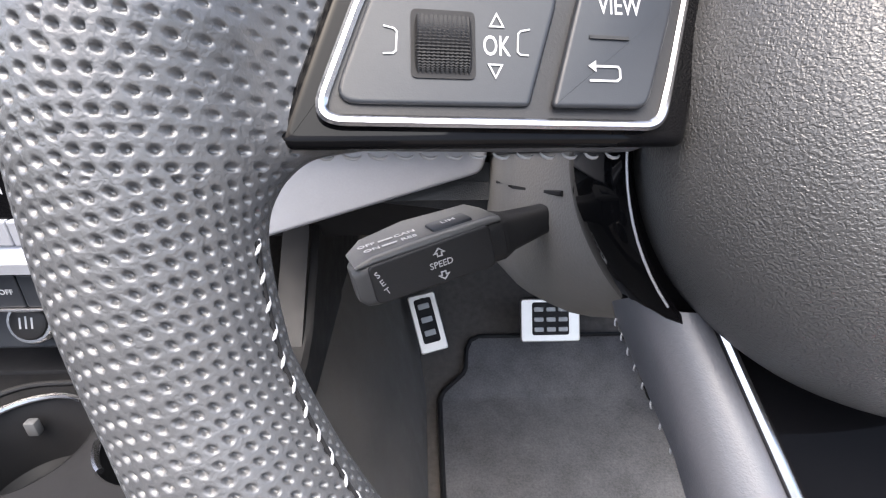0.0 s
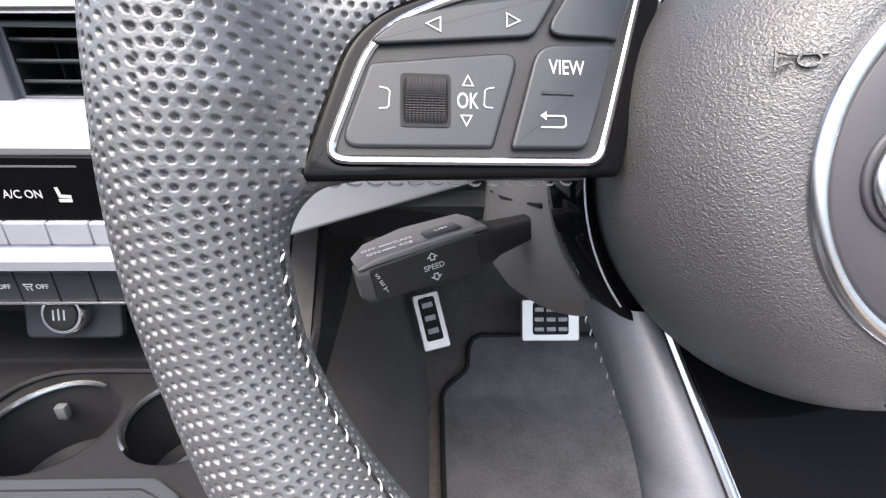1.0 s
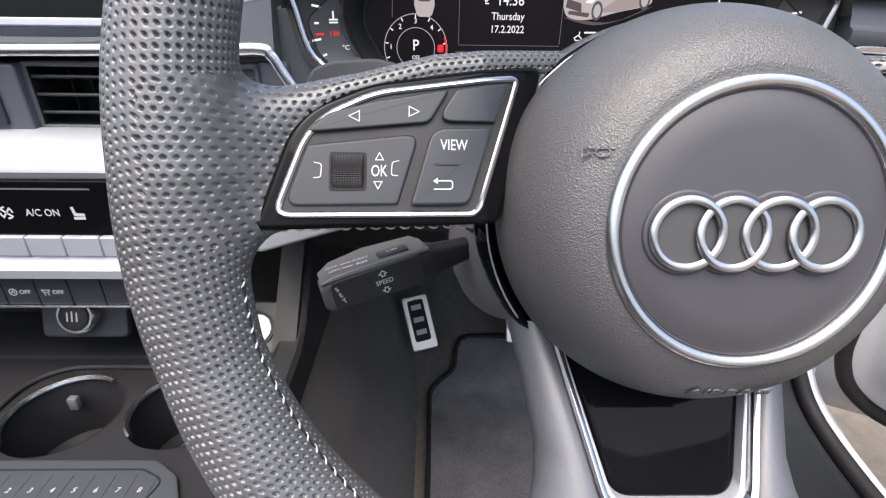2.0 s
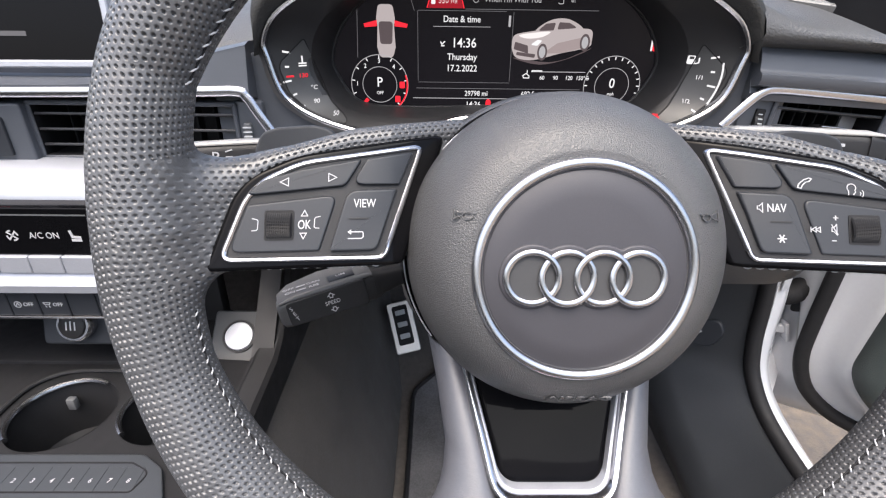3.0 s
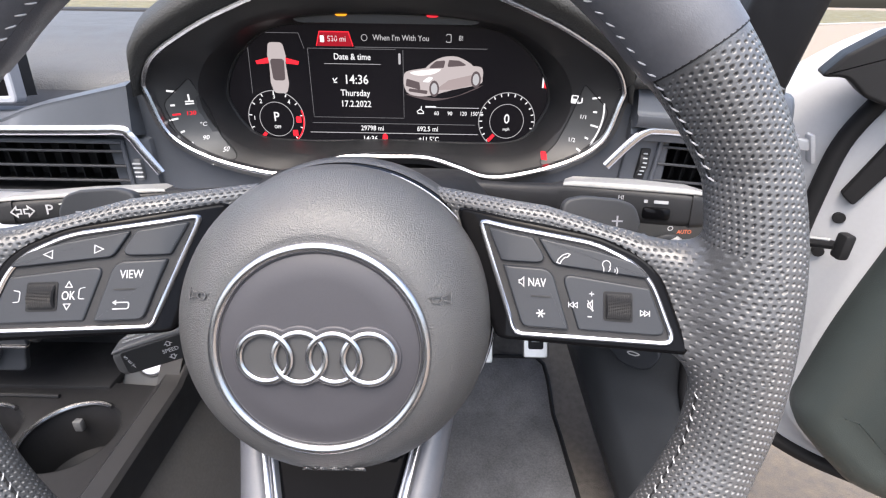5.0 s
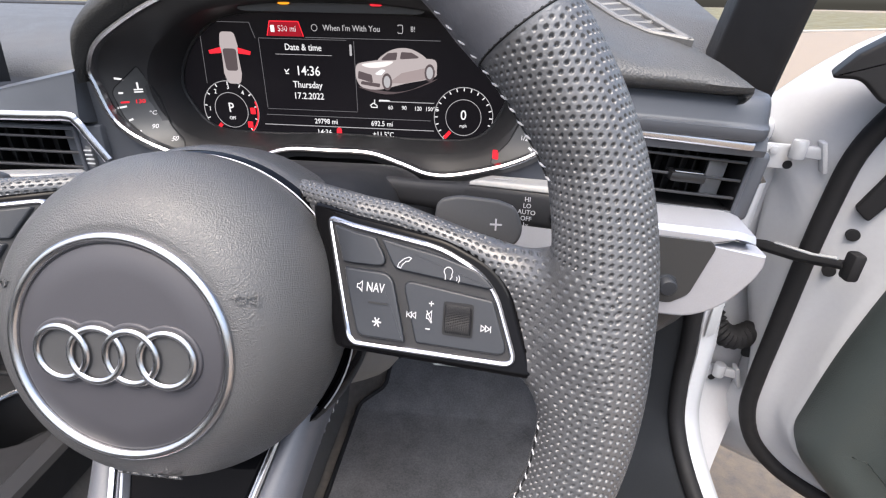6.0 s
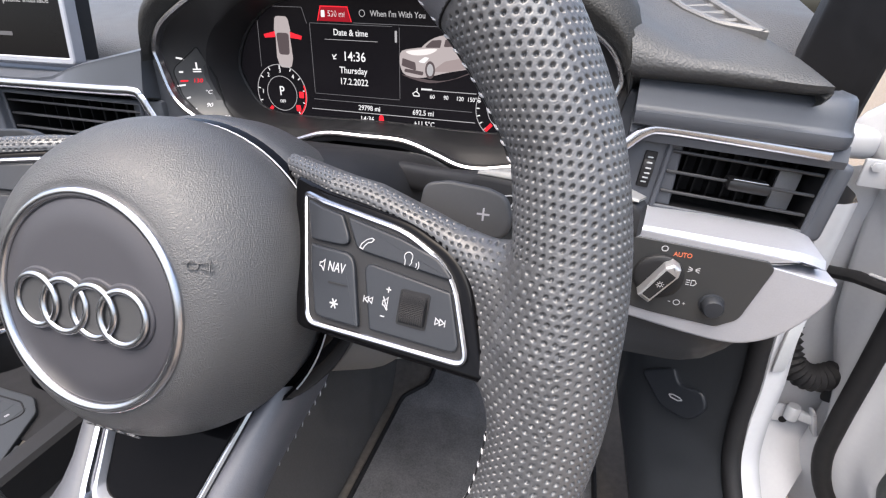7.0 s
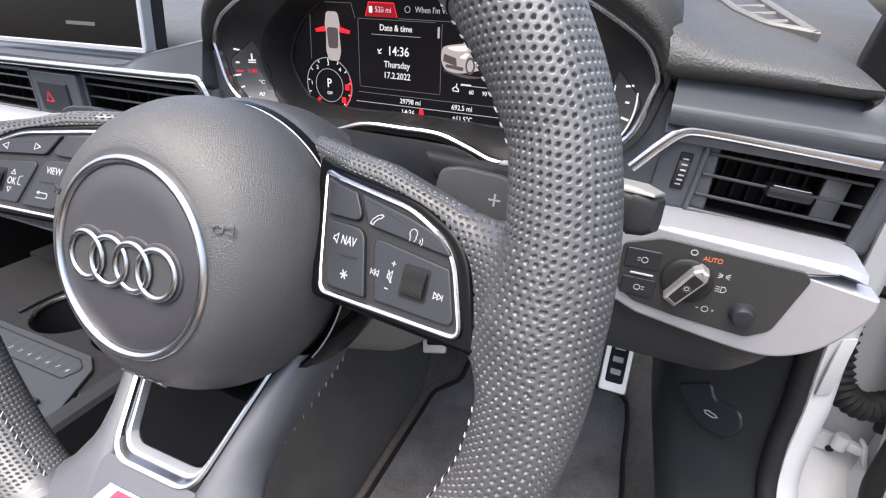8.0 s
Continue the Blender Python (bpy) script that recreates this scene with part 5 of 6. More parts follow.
def vent(name, m, w, h, slats, cols, label, knob_x=None, thumb=None):
    v = thing(name, m, label, "air vent", "dashboard air vents")
    part("vent_frame", frame_of(rounded(rect(w + 0.008, h + 0.008), 0.002), 0.004, -0.03, 0.001, 0.001), DASH_GREY, v)
    part("vent_box", layers([[(*p, -0.001) for p in rect(w, h)], [(*p, -0.05) for p in rect(w, h)]], False, True), RUBBER, v)
    for k in range(slats):
        y = h / 2 - h * (k + 0.62) / (slats + 0.25)
        part("slat", moved(box(w - 0.001, 0.0024, 0.010, 0.0007), Matrix.Translation((0, y, -0.006)) @ Matrix.Rotation(radians(-14), 4, "X")), SLAT, v)
    for k in range(cols):
        x = -w / 2 + w * (k + 0.7) / (cols + 0.4)
        part("vane", box(0.0016, h - 0.001, 0.012, 0.0004, at=(x, 0, -0.034)), RUBBER, v)
    if knob_x is not None:
        kn = part("vent_knob", box(0.030, 0.0085, 0.016, 0.003, at=(knob_x, h / 2 - h * 1.62 / (slats + 0.25), -0.003)), VENTS, v)
        part("knob_trim", box(0.024, 0.0012, 0.004, 0.0005, at=(knob_x, h / 2 - h * 1.62 / (slats + 0.25) + 0.0044, 0.001)), CHROME, kn)
    return v


VR = facing(0.290, 0.2775, 0.8705, 0, 3)
VR = VR @ Matrix.Rotation(radians(-5.0), 4, "Z")
vent_r = vent("air_vent", VR, 0.104, 0.050, 3, 9, "black slatted air vent with a chrome-tipped knob", 0.006)
# added plate: its pale colour imitates light reflected on the vent's side wall
part("glint_plate", box(0.016, 0.034, 0.003, 0.001, at=(0.040, -0.004, -0.024)), GLINT, vent_r, "pale plate standing for a reflection behind the slats")
part("wheel_slot", box(0.009, 0.028, 0.003, 0.001, at=(-0.0655, 0.0, -0.0010)), RUBBER, vent_r)
part("side_cheek", box(0.014, 0.060, 0.03, 0.005, 3, at=(0.0605, -0.003, -0.013)), DASH_GREY, vent_r)
part("side_cheek", box(0.030, 0.058, 0.028, 0.003, at=(-0.0685, 0.0, -0.0155)), DASH_GREY, vent_r)
tw = part("thumb_wheel", moved(lathe([(0.0115, -0.004), (0.012, -0.003), (0.012, 0.003), (0.0115, 0.004)], 28), Matrix.Translation((-0.0655, 0.000, -0.0085)) @ Matrix.Rotation(radians(90), 4, "Y")), BLACK, vent_r, "ribbed grey thumb wheel")
for k in range(6):
    part("rib", box(0.0040, 0.0011, 0.0014, 0.0003, at=(-0.0655, -0.0095 + 0.0038 * k, 0.0036 - 0.0016 * abs(k - 2.5) ** 1.6 * 0.5)), GREYP, tw)
strip = spline([(0.190, 0.876), (0.207, 0.896), (0.219, 0.9065), (0.232, 0.9085), (0.275, 0.9055), (0.335, 0.9005)], 6)
solo("vent_trim", tube([(x, 0.2665, z) for x, z in strip], 0.0042, 10, False, 0.6, (0, 1, 0)), CHROME, "satin chrome strip over the air vent", "trim", kind="structure")
VL = facing(-0.3230, 0.2700, 0.8655)
vent_l = vent("air_vent", VL, 0.172, 0.044, 3, 10, "black slatted air vent beside the wheel", None)
part("side_cheek", box(0.026, 0.054, 0.028, 0.003, at=(0.0990, 0.0, -0.0155)), DASH_GREY, vent_l)
tw = part("thumb_wheel", box(0.007, 0.020, 0.006, 0.002, at=(0.0975, -0.001, -0.001)), MUTED, vent_l)
for k in range(4):
    part("rib", box(0.0074, 0.0013, 0.0014, 0.0003, at=(0.0975, -0.007 + 0.004 * k, 0.0024)), GREYP, tw)
vent("air_vent", facing(-0.560, 0.262, 0.8655), 0.130, 0.044, 3, 6, "black slatted centre air vent", None)
haz = thing("hazard_switch", facing(-0.4520, 0.262, 0.8640), "black hazard switch between the vents", "switch")
part("housing", prism(rounded(rect(0.080, 0.052), 0.003), -0.03, 0.0, 0.002), DASH_GREY, haz)
part("key", prism(rounded(rect(0.050, 0.034, -0.002, -0.002), 0.003), 0, 0.003, 0.001), BUTTON, haz)
part("mark", put_at(strokes([[(-0.006, -0.005), (0.006, -0.005), (0, 0.0055), (-0.006, -0.005)]], 0.0012, 0.003), -0.010, -0.002), REDP, haz)
strip = spline([(-0.199, 0.866), (-0.211, 0.886), (-0.2185, 0.8985), (-0.230, 0.9030), (-0.30, 0.9015), (-0.80, 0.895), (-1.2, 0.893)], 6)
solo("vent_trim", tube([(x, 0.2570, z) for x, z in strip], 0.0042, 10, False, 0.6, (0, 1, 0)), CHROME, "long satin chrome strip along the dash", "trim", kind="structure")

# ---- silver trim ----
silver_r = thing("silver_trim", pose(0.28, 0.24, 0.81), "satin silver dash trim round the light switch", "trim panel")
SR = silver_r.matrix_basis.inverted()
so = rounded([(0.150, 0.800), (0.150, 0.842), (0.215, 0.846), (0.349, 0.8355)], [0.001, 0.01, 0.02, 0.005], 5) + spline([(0.3545, 0.822), (0.3550, 0.811), (0.3490, 0.796), (0.3350, 0.7765), (0.3180, 0.7650), (0.3000, 0.7610), (0.2700, 0.7635), (0.2150, 0.7725)], 5)
part("panel", moved(moved(prism([(x, y) for x, y in so], -0.02, 0.0, 0.0022), facing(0, 0.2350, 0)), SR), ALU, silver_r, "satin silver panel")
part("shelf", moved(loft([(0.2352, 0.8425), (0.2385, 0.8475), (0.276, 0.8500), (0.276, 0.840), (0.25, 0.836)], [0.150, 0.25, 0.30, 0.328, 0.338, 0.346], lambda x, y, z: (x, y + 0.3 * max(0, x - 0.332), z - 0.055 * max(0, x - 0.2) - 0.35 * max(0, x - 0.332))), SR), ALU, silver_r)
solo("silver_trim", loft([(0.228, 0.812), (0.2245, 0.8165), (0.2255, 0.8245), (0.232, 0.8325), (0.262, 0.8415), (0.28, 0.842), (0.28, 0.81)], [-1.2, -0.6, -0.2, -0.10]), ALU, "satin silver dash trim below the vents", "trim panel")

part_l = prism(rounded([(-0.250, 0.744), (-0.092, 0.793), (-0.085, 0.830), (-0.250, 0.830)], [0.01, 0.01, 0.002, 0.002]), -0.02, 0.0, 0.003)
solo("silver_trim", moved(part_l, facing(0, 0.2350, 0)), ALU, "satin silver trim panel beside the steering column", "trim panel")

# ---- light switch ----
sw = thing("light_switch_panel", facing(0.262, 0.2348, 0.805), "matt black light switch panel with rotary knob", "switch")
po = rounded([(-0.064, -0.013), (-0.066, 0.024), (-0.04, 0.0335), (0.048, 0.0275), (0.053, 0.0225), (0.0415, -0.0215), (0.028, -0.0305), (-0.02, -0.0265), (-0.050, -0.0215)], [0.006, 0.006, 0.02, 0.004, 0.006, 0.012, 0.01, 0.02, 0.01], 5)
part("plate", prism(po, -0.002, 0.0014, 0.0006), PANEL, sw)
kn = part("rotary_knob", put_at(lathe([(0.0175, 0), (0.0172, 0.004), (0.0160, 0.0052), (0.0125, 0.0056), (0.001, 0.0056)], 48), -0.019, 0.005), BLACK, sw, "black rotary knob with silver grip")
tilt = Matrix.Translation((-0.019, 0.005, 0.0)) @ Matrix.Rotation(radians(-32), 4, "Z")
part("grip", moved(prism(rounded([(-0.0052, -0.0168), (0.0052, -0.0168), (0.0060, 0.012), (0.0030, 0.0172), (-0.0030, 0.0172), (-0.0060, 0.012)], 0.0012), 0.004, 0.0150, 0.002), tilt), GRIP, kn, "satin chrome grip")
part("grip_face", moved(prism(rounded([(-0.0034, -0.0135), (0.0034, -0.0135), (0.0042, 0.011), (-0.0042, 0.011)], 0.001), 0.012, 0.0154, 0.0004), tilt), BLACK, kn)
part("mark", moved(strokes([[*ring_pts(0.0013, 12), (0.0013, 0)]] + [[(0.002 * math.cos(radians(a)), 0.002 * math.sin(radians(a))), (0.0027 * math.cos(radians(a)), 0.0027 * math.sin(radians(a)))] for a in range(0, 360, 45)], 0.0004, 0.0155), tilt), PRINT, kn)
part("dimmer", put_at(lathe([(0.0088, 0.0), (0.0088, 0.002), (0.0075, 0.0025), (0.0072, 0.0085), (0.0062, 0.0098), (0.001, 0.0102)], 32), 0.0212, -0.0122), BUTTON, sw, "small black dimmer knob")
for bx, by, bh in ((-0.0505, 0.0145, 0.0155), (-0.0495, -0.0085, 0.0150)):
    part("key", put_at(prism(rounded(rect(0.024, bh), 0.002), 0, 0.0026, 0.0008), bx, by), BUTTON, sw)
part("key_line", box(0.016, 0.0016, 0.0012, 0.0004, at=(-0.049, 0.0030, 0.0030)), PRINT, sw)
part("text", lettering("O", 0.0066, 0.0001), PRINT, sw, "", Matrix.Translation((-0.0188, 0.0268, 0.0016)))
part("text", lettering("AUTO", 0.0052, 0.0001, 0, 0.85), ORANGE, sw, "", Matrix.Translation((-0.0062, 0.0238, 0.0016)))
for x, y, ls in ((0.0035, 0.0135, [[(-0.0038, 0.002), (-0.001, 0.0005)], [(-0.0038, -0.002), (-0.001, -0.0005)], [(-0.0038, 0), (-0.001, 0)], [(0.001, 0), (0.0038, 0)], [(0.001, 0.0005), (0.0038, 0.002)], [(0.001, -0.0005), (0.0038, -0.002)]]), (0.0040, 0.0030, [[(-0.0036, 0.0018), (-0.001, 0.0018)], [(-0.0036, 0), (-0.001, 0)], [(-0.0036, -0.0018), (-0.001, -0.0018)], [(0, 0.0022), (0, -0.0022), (0.0022, -0.0020), (0.0034, 0), (0.0022, 0.0020), (0, 0.0022)]]), (-0.0020, -0.0150, [[*ring_pts(0.0022, 12), (0.0022, 0)], [(-0.006, 0), (-0.0042, 0)], [(0.0042, 0), (0.006, 0)], [(0.0051, 0.0009), (0.0051, -0.0009)]]), (-0.0500, 0.0145, [[*ring_pts(0.0022, 10, 0.001), (0.0032, 0)], [(-0.004, 0.001), (-0.002, 0.001)], [(-0.004, -0.001), (-0.002, -0.001)]]), (-0.0490, -0.0085, [[*ring_pts(0.0022, 10, -0.001), (0.0012, 0)], [(0.002, 0.001), (0.004, 0.001)], [(0.002, -0.001), (0.004, -0.001)]])):
    part("mark", put_at(strokes(ls, 0.0005, 0.0014 if x > -0.04 else 0.0027), x, y), PRINT, sw)

# ---- centre screen ----
mmi = thing("centre_screen", facing(-0.480, 0.305, 0.9770, 6, 4), "dark centre display with satin silver frame", "display")
mo = rounded(rect(0.270, 0.128), 0.006)
part("screen_frame", frame_of(mo, 0.0065, -0.012, 0.002, 0.0012), ALU, mmi)
part("screen_glass", prism(inset(mo, 0.0055), -0.012, 0.0004), SCREEN, mmi)
part("screen_back", prism(inset(mo, 0.006), -0.035, -0.012), BLACK, mmi)
part("text", lettering("phone interface", 0.0090, 0.0001), L_GREY, mmi, "", Matrix.Translation((0.088, -0.003, 0.0008)))
part("mark_bar", box(0.045, 0.004, 0.0003, 0, at=(0.040, -0.036, 0.0008)), L_DIM, mmi)

# ---- climate panel and button row ----
clim = thing("climate_panel", facing(-0.470, 0.2080, 0.7960), "gloss black climate panel with white print and silver keys", "climate control")
part("glass", prism(rounded(rect(0.290, 0.043, 0.005, 0.001), 0.003), -0.02, 0.0015, 0.001), GLOSS, clim)
for k in range(-1, 8):
    part("key", prism(rounded(rect(0.0266, 0.0165, 0.1083 - 0.0275 * k, -0.0283), 0.0015), -0.012, 0.0050, 0.0012), ALU, clim, "satin silver toggle key")
part("text", lettering("A/C ON", 0.0078, 0.0001, 0, 0.9), PRINT, clim, "", Matrix.Translation((0.0859, -0.0020, 0.0018)))
part("mark", put_at(strokes([[(-0.004, 0.005), (-0.003, -0.001), (0.004, -0.0015)], [(-0.0045, -0.004), (0.004, -0.004)]], 0.0022, 0.0016), 0.1119, -0.0020), PRINT, clim)
part("mark", put_at(strokes([[(0.0045 * math.cos(radians(a + b)), 0.0045 * math.sin(radians(a + b)) * 1.0) for b in (0, 25, 50)] + [(0, 0)] for a in (0, 90, 180, 270)], 0.0013, 0.0016), 0.0598, -0.0020), PRINT, clim)
part("mark_line", box(0.10, 0.0012, 0.0004, 0, at=(0.075, 0.0165, 0.0017)), MUTED, clim)
solo("silver_trim", loft([(0.2105, 0.7385), (0.2025, 0.7405), (0.2015, 0.7480), (0.2080, 0.7575), (0.226, 0.7590), (0.226, 0.738)], [-0.62, -0.4, -0.325]), ALU, "satin silver strip under the climate panel", "trim panel")
row = thing("switch_row", facing(-0.470, 0.2120, 0.7250), "row of flat black switches with chrome edge", "switch")
for k in range(-1, 8):
    x = 0.0925 - 0.0262 * k
    b = part("key", prism(rounded(rect(0.0254, 0.0240, x, -0.0020), 0.0015), -0.012, 0.0010, 0.001), BUTTON, row)
    if k in (1, 2):
        part("text", lettering("OFF", 0.0052, 0.0001), GREYP, b, "", Matrix.Translation((x + 0.004, -0.0020, 0.0012)))
        part("mark", put_at(strokes([[*ring_pts(0.0030, 14), (0.0030, 0)], [(-0.0015, -0.0012), (0, 0.0016), (0.0015, -0.0012)]] if k == 2 else [[(-0.003, 0.002), (0.003, 0.002), (0.002, 0.0), (-0.002, 0.0), (-0.003, 0.002)], [(-0.002, -0.001), (-0.001, -0.003)], [(0.001, -0.001), (0.002, -0.003)]], 0.0006, 0.0010), x - 0.0055, -0.0020), GREYP, b)
part("row_edge", box(0.262, 0.0022, 0.006, 0.0008, at=(0.0, -0.0152, 0.0)), CHROME, row)
part("row_back", box(0.262, 0.024, 0.012, 0.001, at=(0.0, 0.0, -0.012)), BLACK, row)

# ---- centre console ----
console = thing("centre_console", pose(-0.40, 0.10, 0.60), "black centre console with open tray and cup holders", "console")
CI = console.matrix_basis.inverted()


def cpart(name, bm, material, label="", parent=None):
    return part(name, moved(bm, CI), material, parent or console, label)


cpart("tray_back", box(0.30, 0.02, 0.10, 0.004, at=(-0.46, 0.335, 0.665)), BLACK)
cpart("tray_floor", box(0.30, 0.10, 0.012, 0.003, at=(-0.46, 0.300, 0.620)), RUBBER)
cpart("tray_frame", loft([(0.215, 0.712), (0.213, 0.716), (0.30, 0.720), (0.30, 0.712)], [-0.62, -0.33]), BLACK)
cpart("side_wall", loft([(-0.70, 0.30), (-0.70, 0.615), (0.10, 0.628), (0.24, 0.640), (0.315, 0.715), (0.345, 0.76), (0.60, 0.70), (0.80, 0.36), (0.6, 0.26)], [-0.250, -0.236, -0.228]), BLACK, "black plastic tunnel side")
cpart("upper_rail", loft([(-0.70, 0.615), (-0.70, 0.632), (0.10, 0.640), (0.235, 0.643), (0.262, 0.652), (0.305, 0.690), (0.345, 0.735), (0.40, 0.74), (0.40, 0.60)], [-0.2475, -0.243, -0.226, -0.222], lambda x, y, z: (x, y, z - (0.004 if x in (-0.2475, -0.222) else 0))), BLACK, "black console edge")
# deck with two round openings
CUPS = [(-0.409, 0.181, 0.0455), (-0.312, 0.187, 0.044)]


def deck():
    bm = bmesh.new()
    o = [(-0.60, 0.250), (-0.60, 0.09), (-0.240, 0.09), (-0.240, 0.255), (-0.34, 0.262)]
    outer = [bm.verts.new((x, y, 0.622)) for x, y in o]
    es = [bm.edges.new((outer[i - 1], outer[i])) for i in range(len(outer))]
    for cx, cy, r in CUPS:
        ring = [bm.verts.new((cx + r * math.cos(2 * math.pi * k / 40), cy + r * math.sin(2 * math.pi * k / 40), 0.622)) for k in range(40)]
        es += [bm.edges.new((ring[k - 1], ring[k])) for k in range(40)]
    bmesh.ops.triangle_fill(bm, use_beauty=True, use_dissolve=False, edges=es)
    return bm


# the darkest black here stands in for the shade of a deep deck
cpart("deck", deck(), RUBBER, "black console deck, darkened for its recess")
cpart("deck_edge", tube(spline([(-0.462, 0.150, 0.6240), (-0.465, 0.185, 0.6245), (-0.4600, 0.2150, 0.6245), (-0.4400, 0.2330, 0.6245), (-0.409, 0.2370, 0.6245), (-0.355, 0.2360, 0.6245)], 6), 0.0022, 8), BLACK, "rolled rim of the tray")
for cx, cy, r in CUPS:
    cup = cpart("cup_holder", moved(layers([[(a * math.cos(2 * math.pi * k / 40), a * math.sin(2 * math.pi * k / 40), z) for k in range(40)] for a, z in ((r + 0.001, 0.0005), (r - 0.001, -0.004), (r - 0.004, -0.06), (r - 0.010, -0.066))], False, True), Matrix.Translation((cx, cy, 0.622))), RUBBER, "deep round black cup holder")
    arc = [(cx + (r - 0.0015) * math.cos(radians(a)), cy + (r - 0.0015) * math.sin(radians(a)), 0.6225) for a in range(62, 232, 6)]
    cpart("cup_trim", tube(arc, 0.0026, 8), CHROME, "satin chrome arc", cup)
    clip = cpart("spring_clip", box(0.0085, 0.007, 0.013, 0.0015, at=(cx + (r - 0.010) * math.cos(radians(118)), cy + (r - 0.010) * math.sin(radians(118)), 0.6035)), MUTED, "grey spring clip", cup)
    cpart("floor_pad", moved(lathe([(r - 0.016, 0), (r - 0.018, 0.004), (0.001, 0.005)], 32), Matrix.Translation((cx, cy, 0.557))), DASH_GREY, "", cup)
cpart("deck_rear", box(0.345, 0.62, 0.012, 0.003, at=(-0.4285, -0.225, 0.617)), CONSOLE)
pad = thing("preset_keypad", pose(-0.350, 0.104, 0.6232), "slate grey preset keypad with white numerals", "keypad")
part("pad_base", prism(rounded([(-0.20, -0.075), (0.085, -0.075), (0.098, -0.05), (0.066, 0.0125), (0.045, 0.0265), (-0.20, 0.0265)], [0.004, 0.01, 0.01, 0.012, 0.014, 0.004]), -0.004, 0.003, 0.001), CONSOLE, pad)
part("pad_groove", tube([(x, y, 0.003) for x, y in rounded([(-0.20, 0.0175), (0.040, 0.0175), (0.058, 0.008), (0.052, -0.010), (-0.20, -0.010)], [0, 0.01, 0.008, 0.004, 0], 5)], 0.0008, 6), RUBBER, pad)
for k in range(8):
    x = -0.0606 + 0.01513 * k
    key = part("key", prism(rounded(rect(0.0149, 0.0225, x, 0.002), 0.0008), 0.002, 0.0034, 0.0003), CONSOLE, pad)
    part("text", lettering(str(k + 1), 0.0056, 0.0001, 0.15), PRINT, key, "", Matrix.Translation((x, 0.0, 0.0036)))
for k in range(3):
    part("toggle", box(0.022, 0.010, 0.007, 0.002, at=(0.005 + 0.026 * k, -0.036 - 0.004 * k, 0.005)), CHROME if k == 1 else BUTTON, pad)
part("dial", lathe([(0.024, 0.0), (0.024, 0.010), (0.022, 0.013), (0.001, 0.0135)], 40), BLACK, pad, "round black control dial", Matrix.Translation((-0.045, -0.050, 0.002)))

lighter = thing("power_socket", facing(-0.4062, 0.228, 0.6890, 20), "black power socket with chrome rim and pictogram", "socket")
part("rim", lathe([(0.0165, -0.01), (0.0165, 0.002), (0.0150, 0.004), (0.0130, 0.004), (0.0125, -0.002)], 32), CHROME, lighter)
part("plug", lathe([(0.0128, -0.01), (0.0125, 0.0050), (0.0110, 0.0062), (0.001, 0.0065)], 32), BLACK, lighter)
part("mark", strokes([[(-0.004, -0.004), (-0.004, 0.004)], [(0, -0.004), (0, 0.005)], [(0.004, -0.004), (0.004, 0.004)]], 0.0012, 0.0065), GREYP, lighter)
part("plate", prism(rounded(rect(0.075, 0.045), 0.006), -0.014, -0.008, 0.002), BUTTON, lighter)
start = thing("start_button", pose(-0.2800, 0.287, 0.6315, 42, 0, 0), "round satin silver start button on a slate plate", "button")
part("plate", prism(rounded(rect(0.062, 0.060), 0.006), -0.012, -0.001, 0.002), CONSOLE, start)
part("bezel", lathe([(0.0185, -0.002), (0.0185, 0.0012), (0.0165, 0.0014), (0.0160, -0.001)], 40), BLACK, start)
part("cap", lathe([(0.0160, -0.002), (0.0160, 0.0010), (0.0150, 0.0020), (0.001, 0.0024)], 40), ALU, start, "satin silver cap")

# ---- footwell ----
fm = thing("floor_mat", pose(0.1, 0.1, 0.236), "dark grey textile floor mat with bound edge", "floor mat")
rows, edge_l, edge_r = [], [], []
for y in (-0.45, -0.2, 0.1, 0.4, 0.55, 0.598, 0.604, 0.612, 0.620, 0.630, 0.640, 0.650, 0.665, 0.680, 0.688, 0.695, 0.699, 0.702):
    xl = np.interp(y, [-0.45, 0.60, 0.612, 0.620, 0.640, 0.650, 0.680, 0.695, 0.702], [-0.112, -0.104, -0.098, -0.088, -0.060, -0.054, -0.051, -0.042, -0.026])
    xr = np.interp(y, [-0.45, 0.53, 0.66, 0.690, 0.702], [0.310, 0.283, 0.275, 0.268, 0.250])
    z = 0.010 + 0.63 * max(0, y - 0.60)
    top = [(xl + (xr - xl) * k / 12, y, z) for k in range(13)]
    rows.append([(p[0] - 0.1, p[1] - 0.1, p[2]) for p in top] + [(xr - 0.1, y - 0.1, z - 0.009), (xl - 0.1, y - 0.1, z - 0.009)])
    edge_l.append((xl - 0.1, y - 0.1, z))
    edge_r.append((xr - 0.1, y - 0.1, z))
part("mat_top", layers(rows), MAT, fm)
part("binding", tube(edge_l + edge_r[::-1], 0.0045, 8, True), RUBBER, fm, "stitched black edge binding")
solo("footwell_side", loft([(-0.6, 0.23), (-0.6, 0.60), (0.30, 0.60), (0.55, 0.58), (0.95, 0.55), (0.95, 0.23)], [-0.242, -0.230, -0.200, -0.150, -0.128], lambda x, y, z: (x, y, 0.24 + (z - 0.24) * (1 if x < -0.225 else (0.72 if x < -0.18 else (0.25 if x < -0.14 else 0.02))))), PLUSH, "dark brown-grey footwell side lining", "lining", kind="structure")


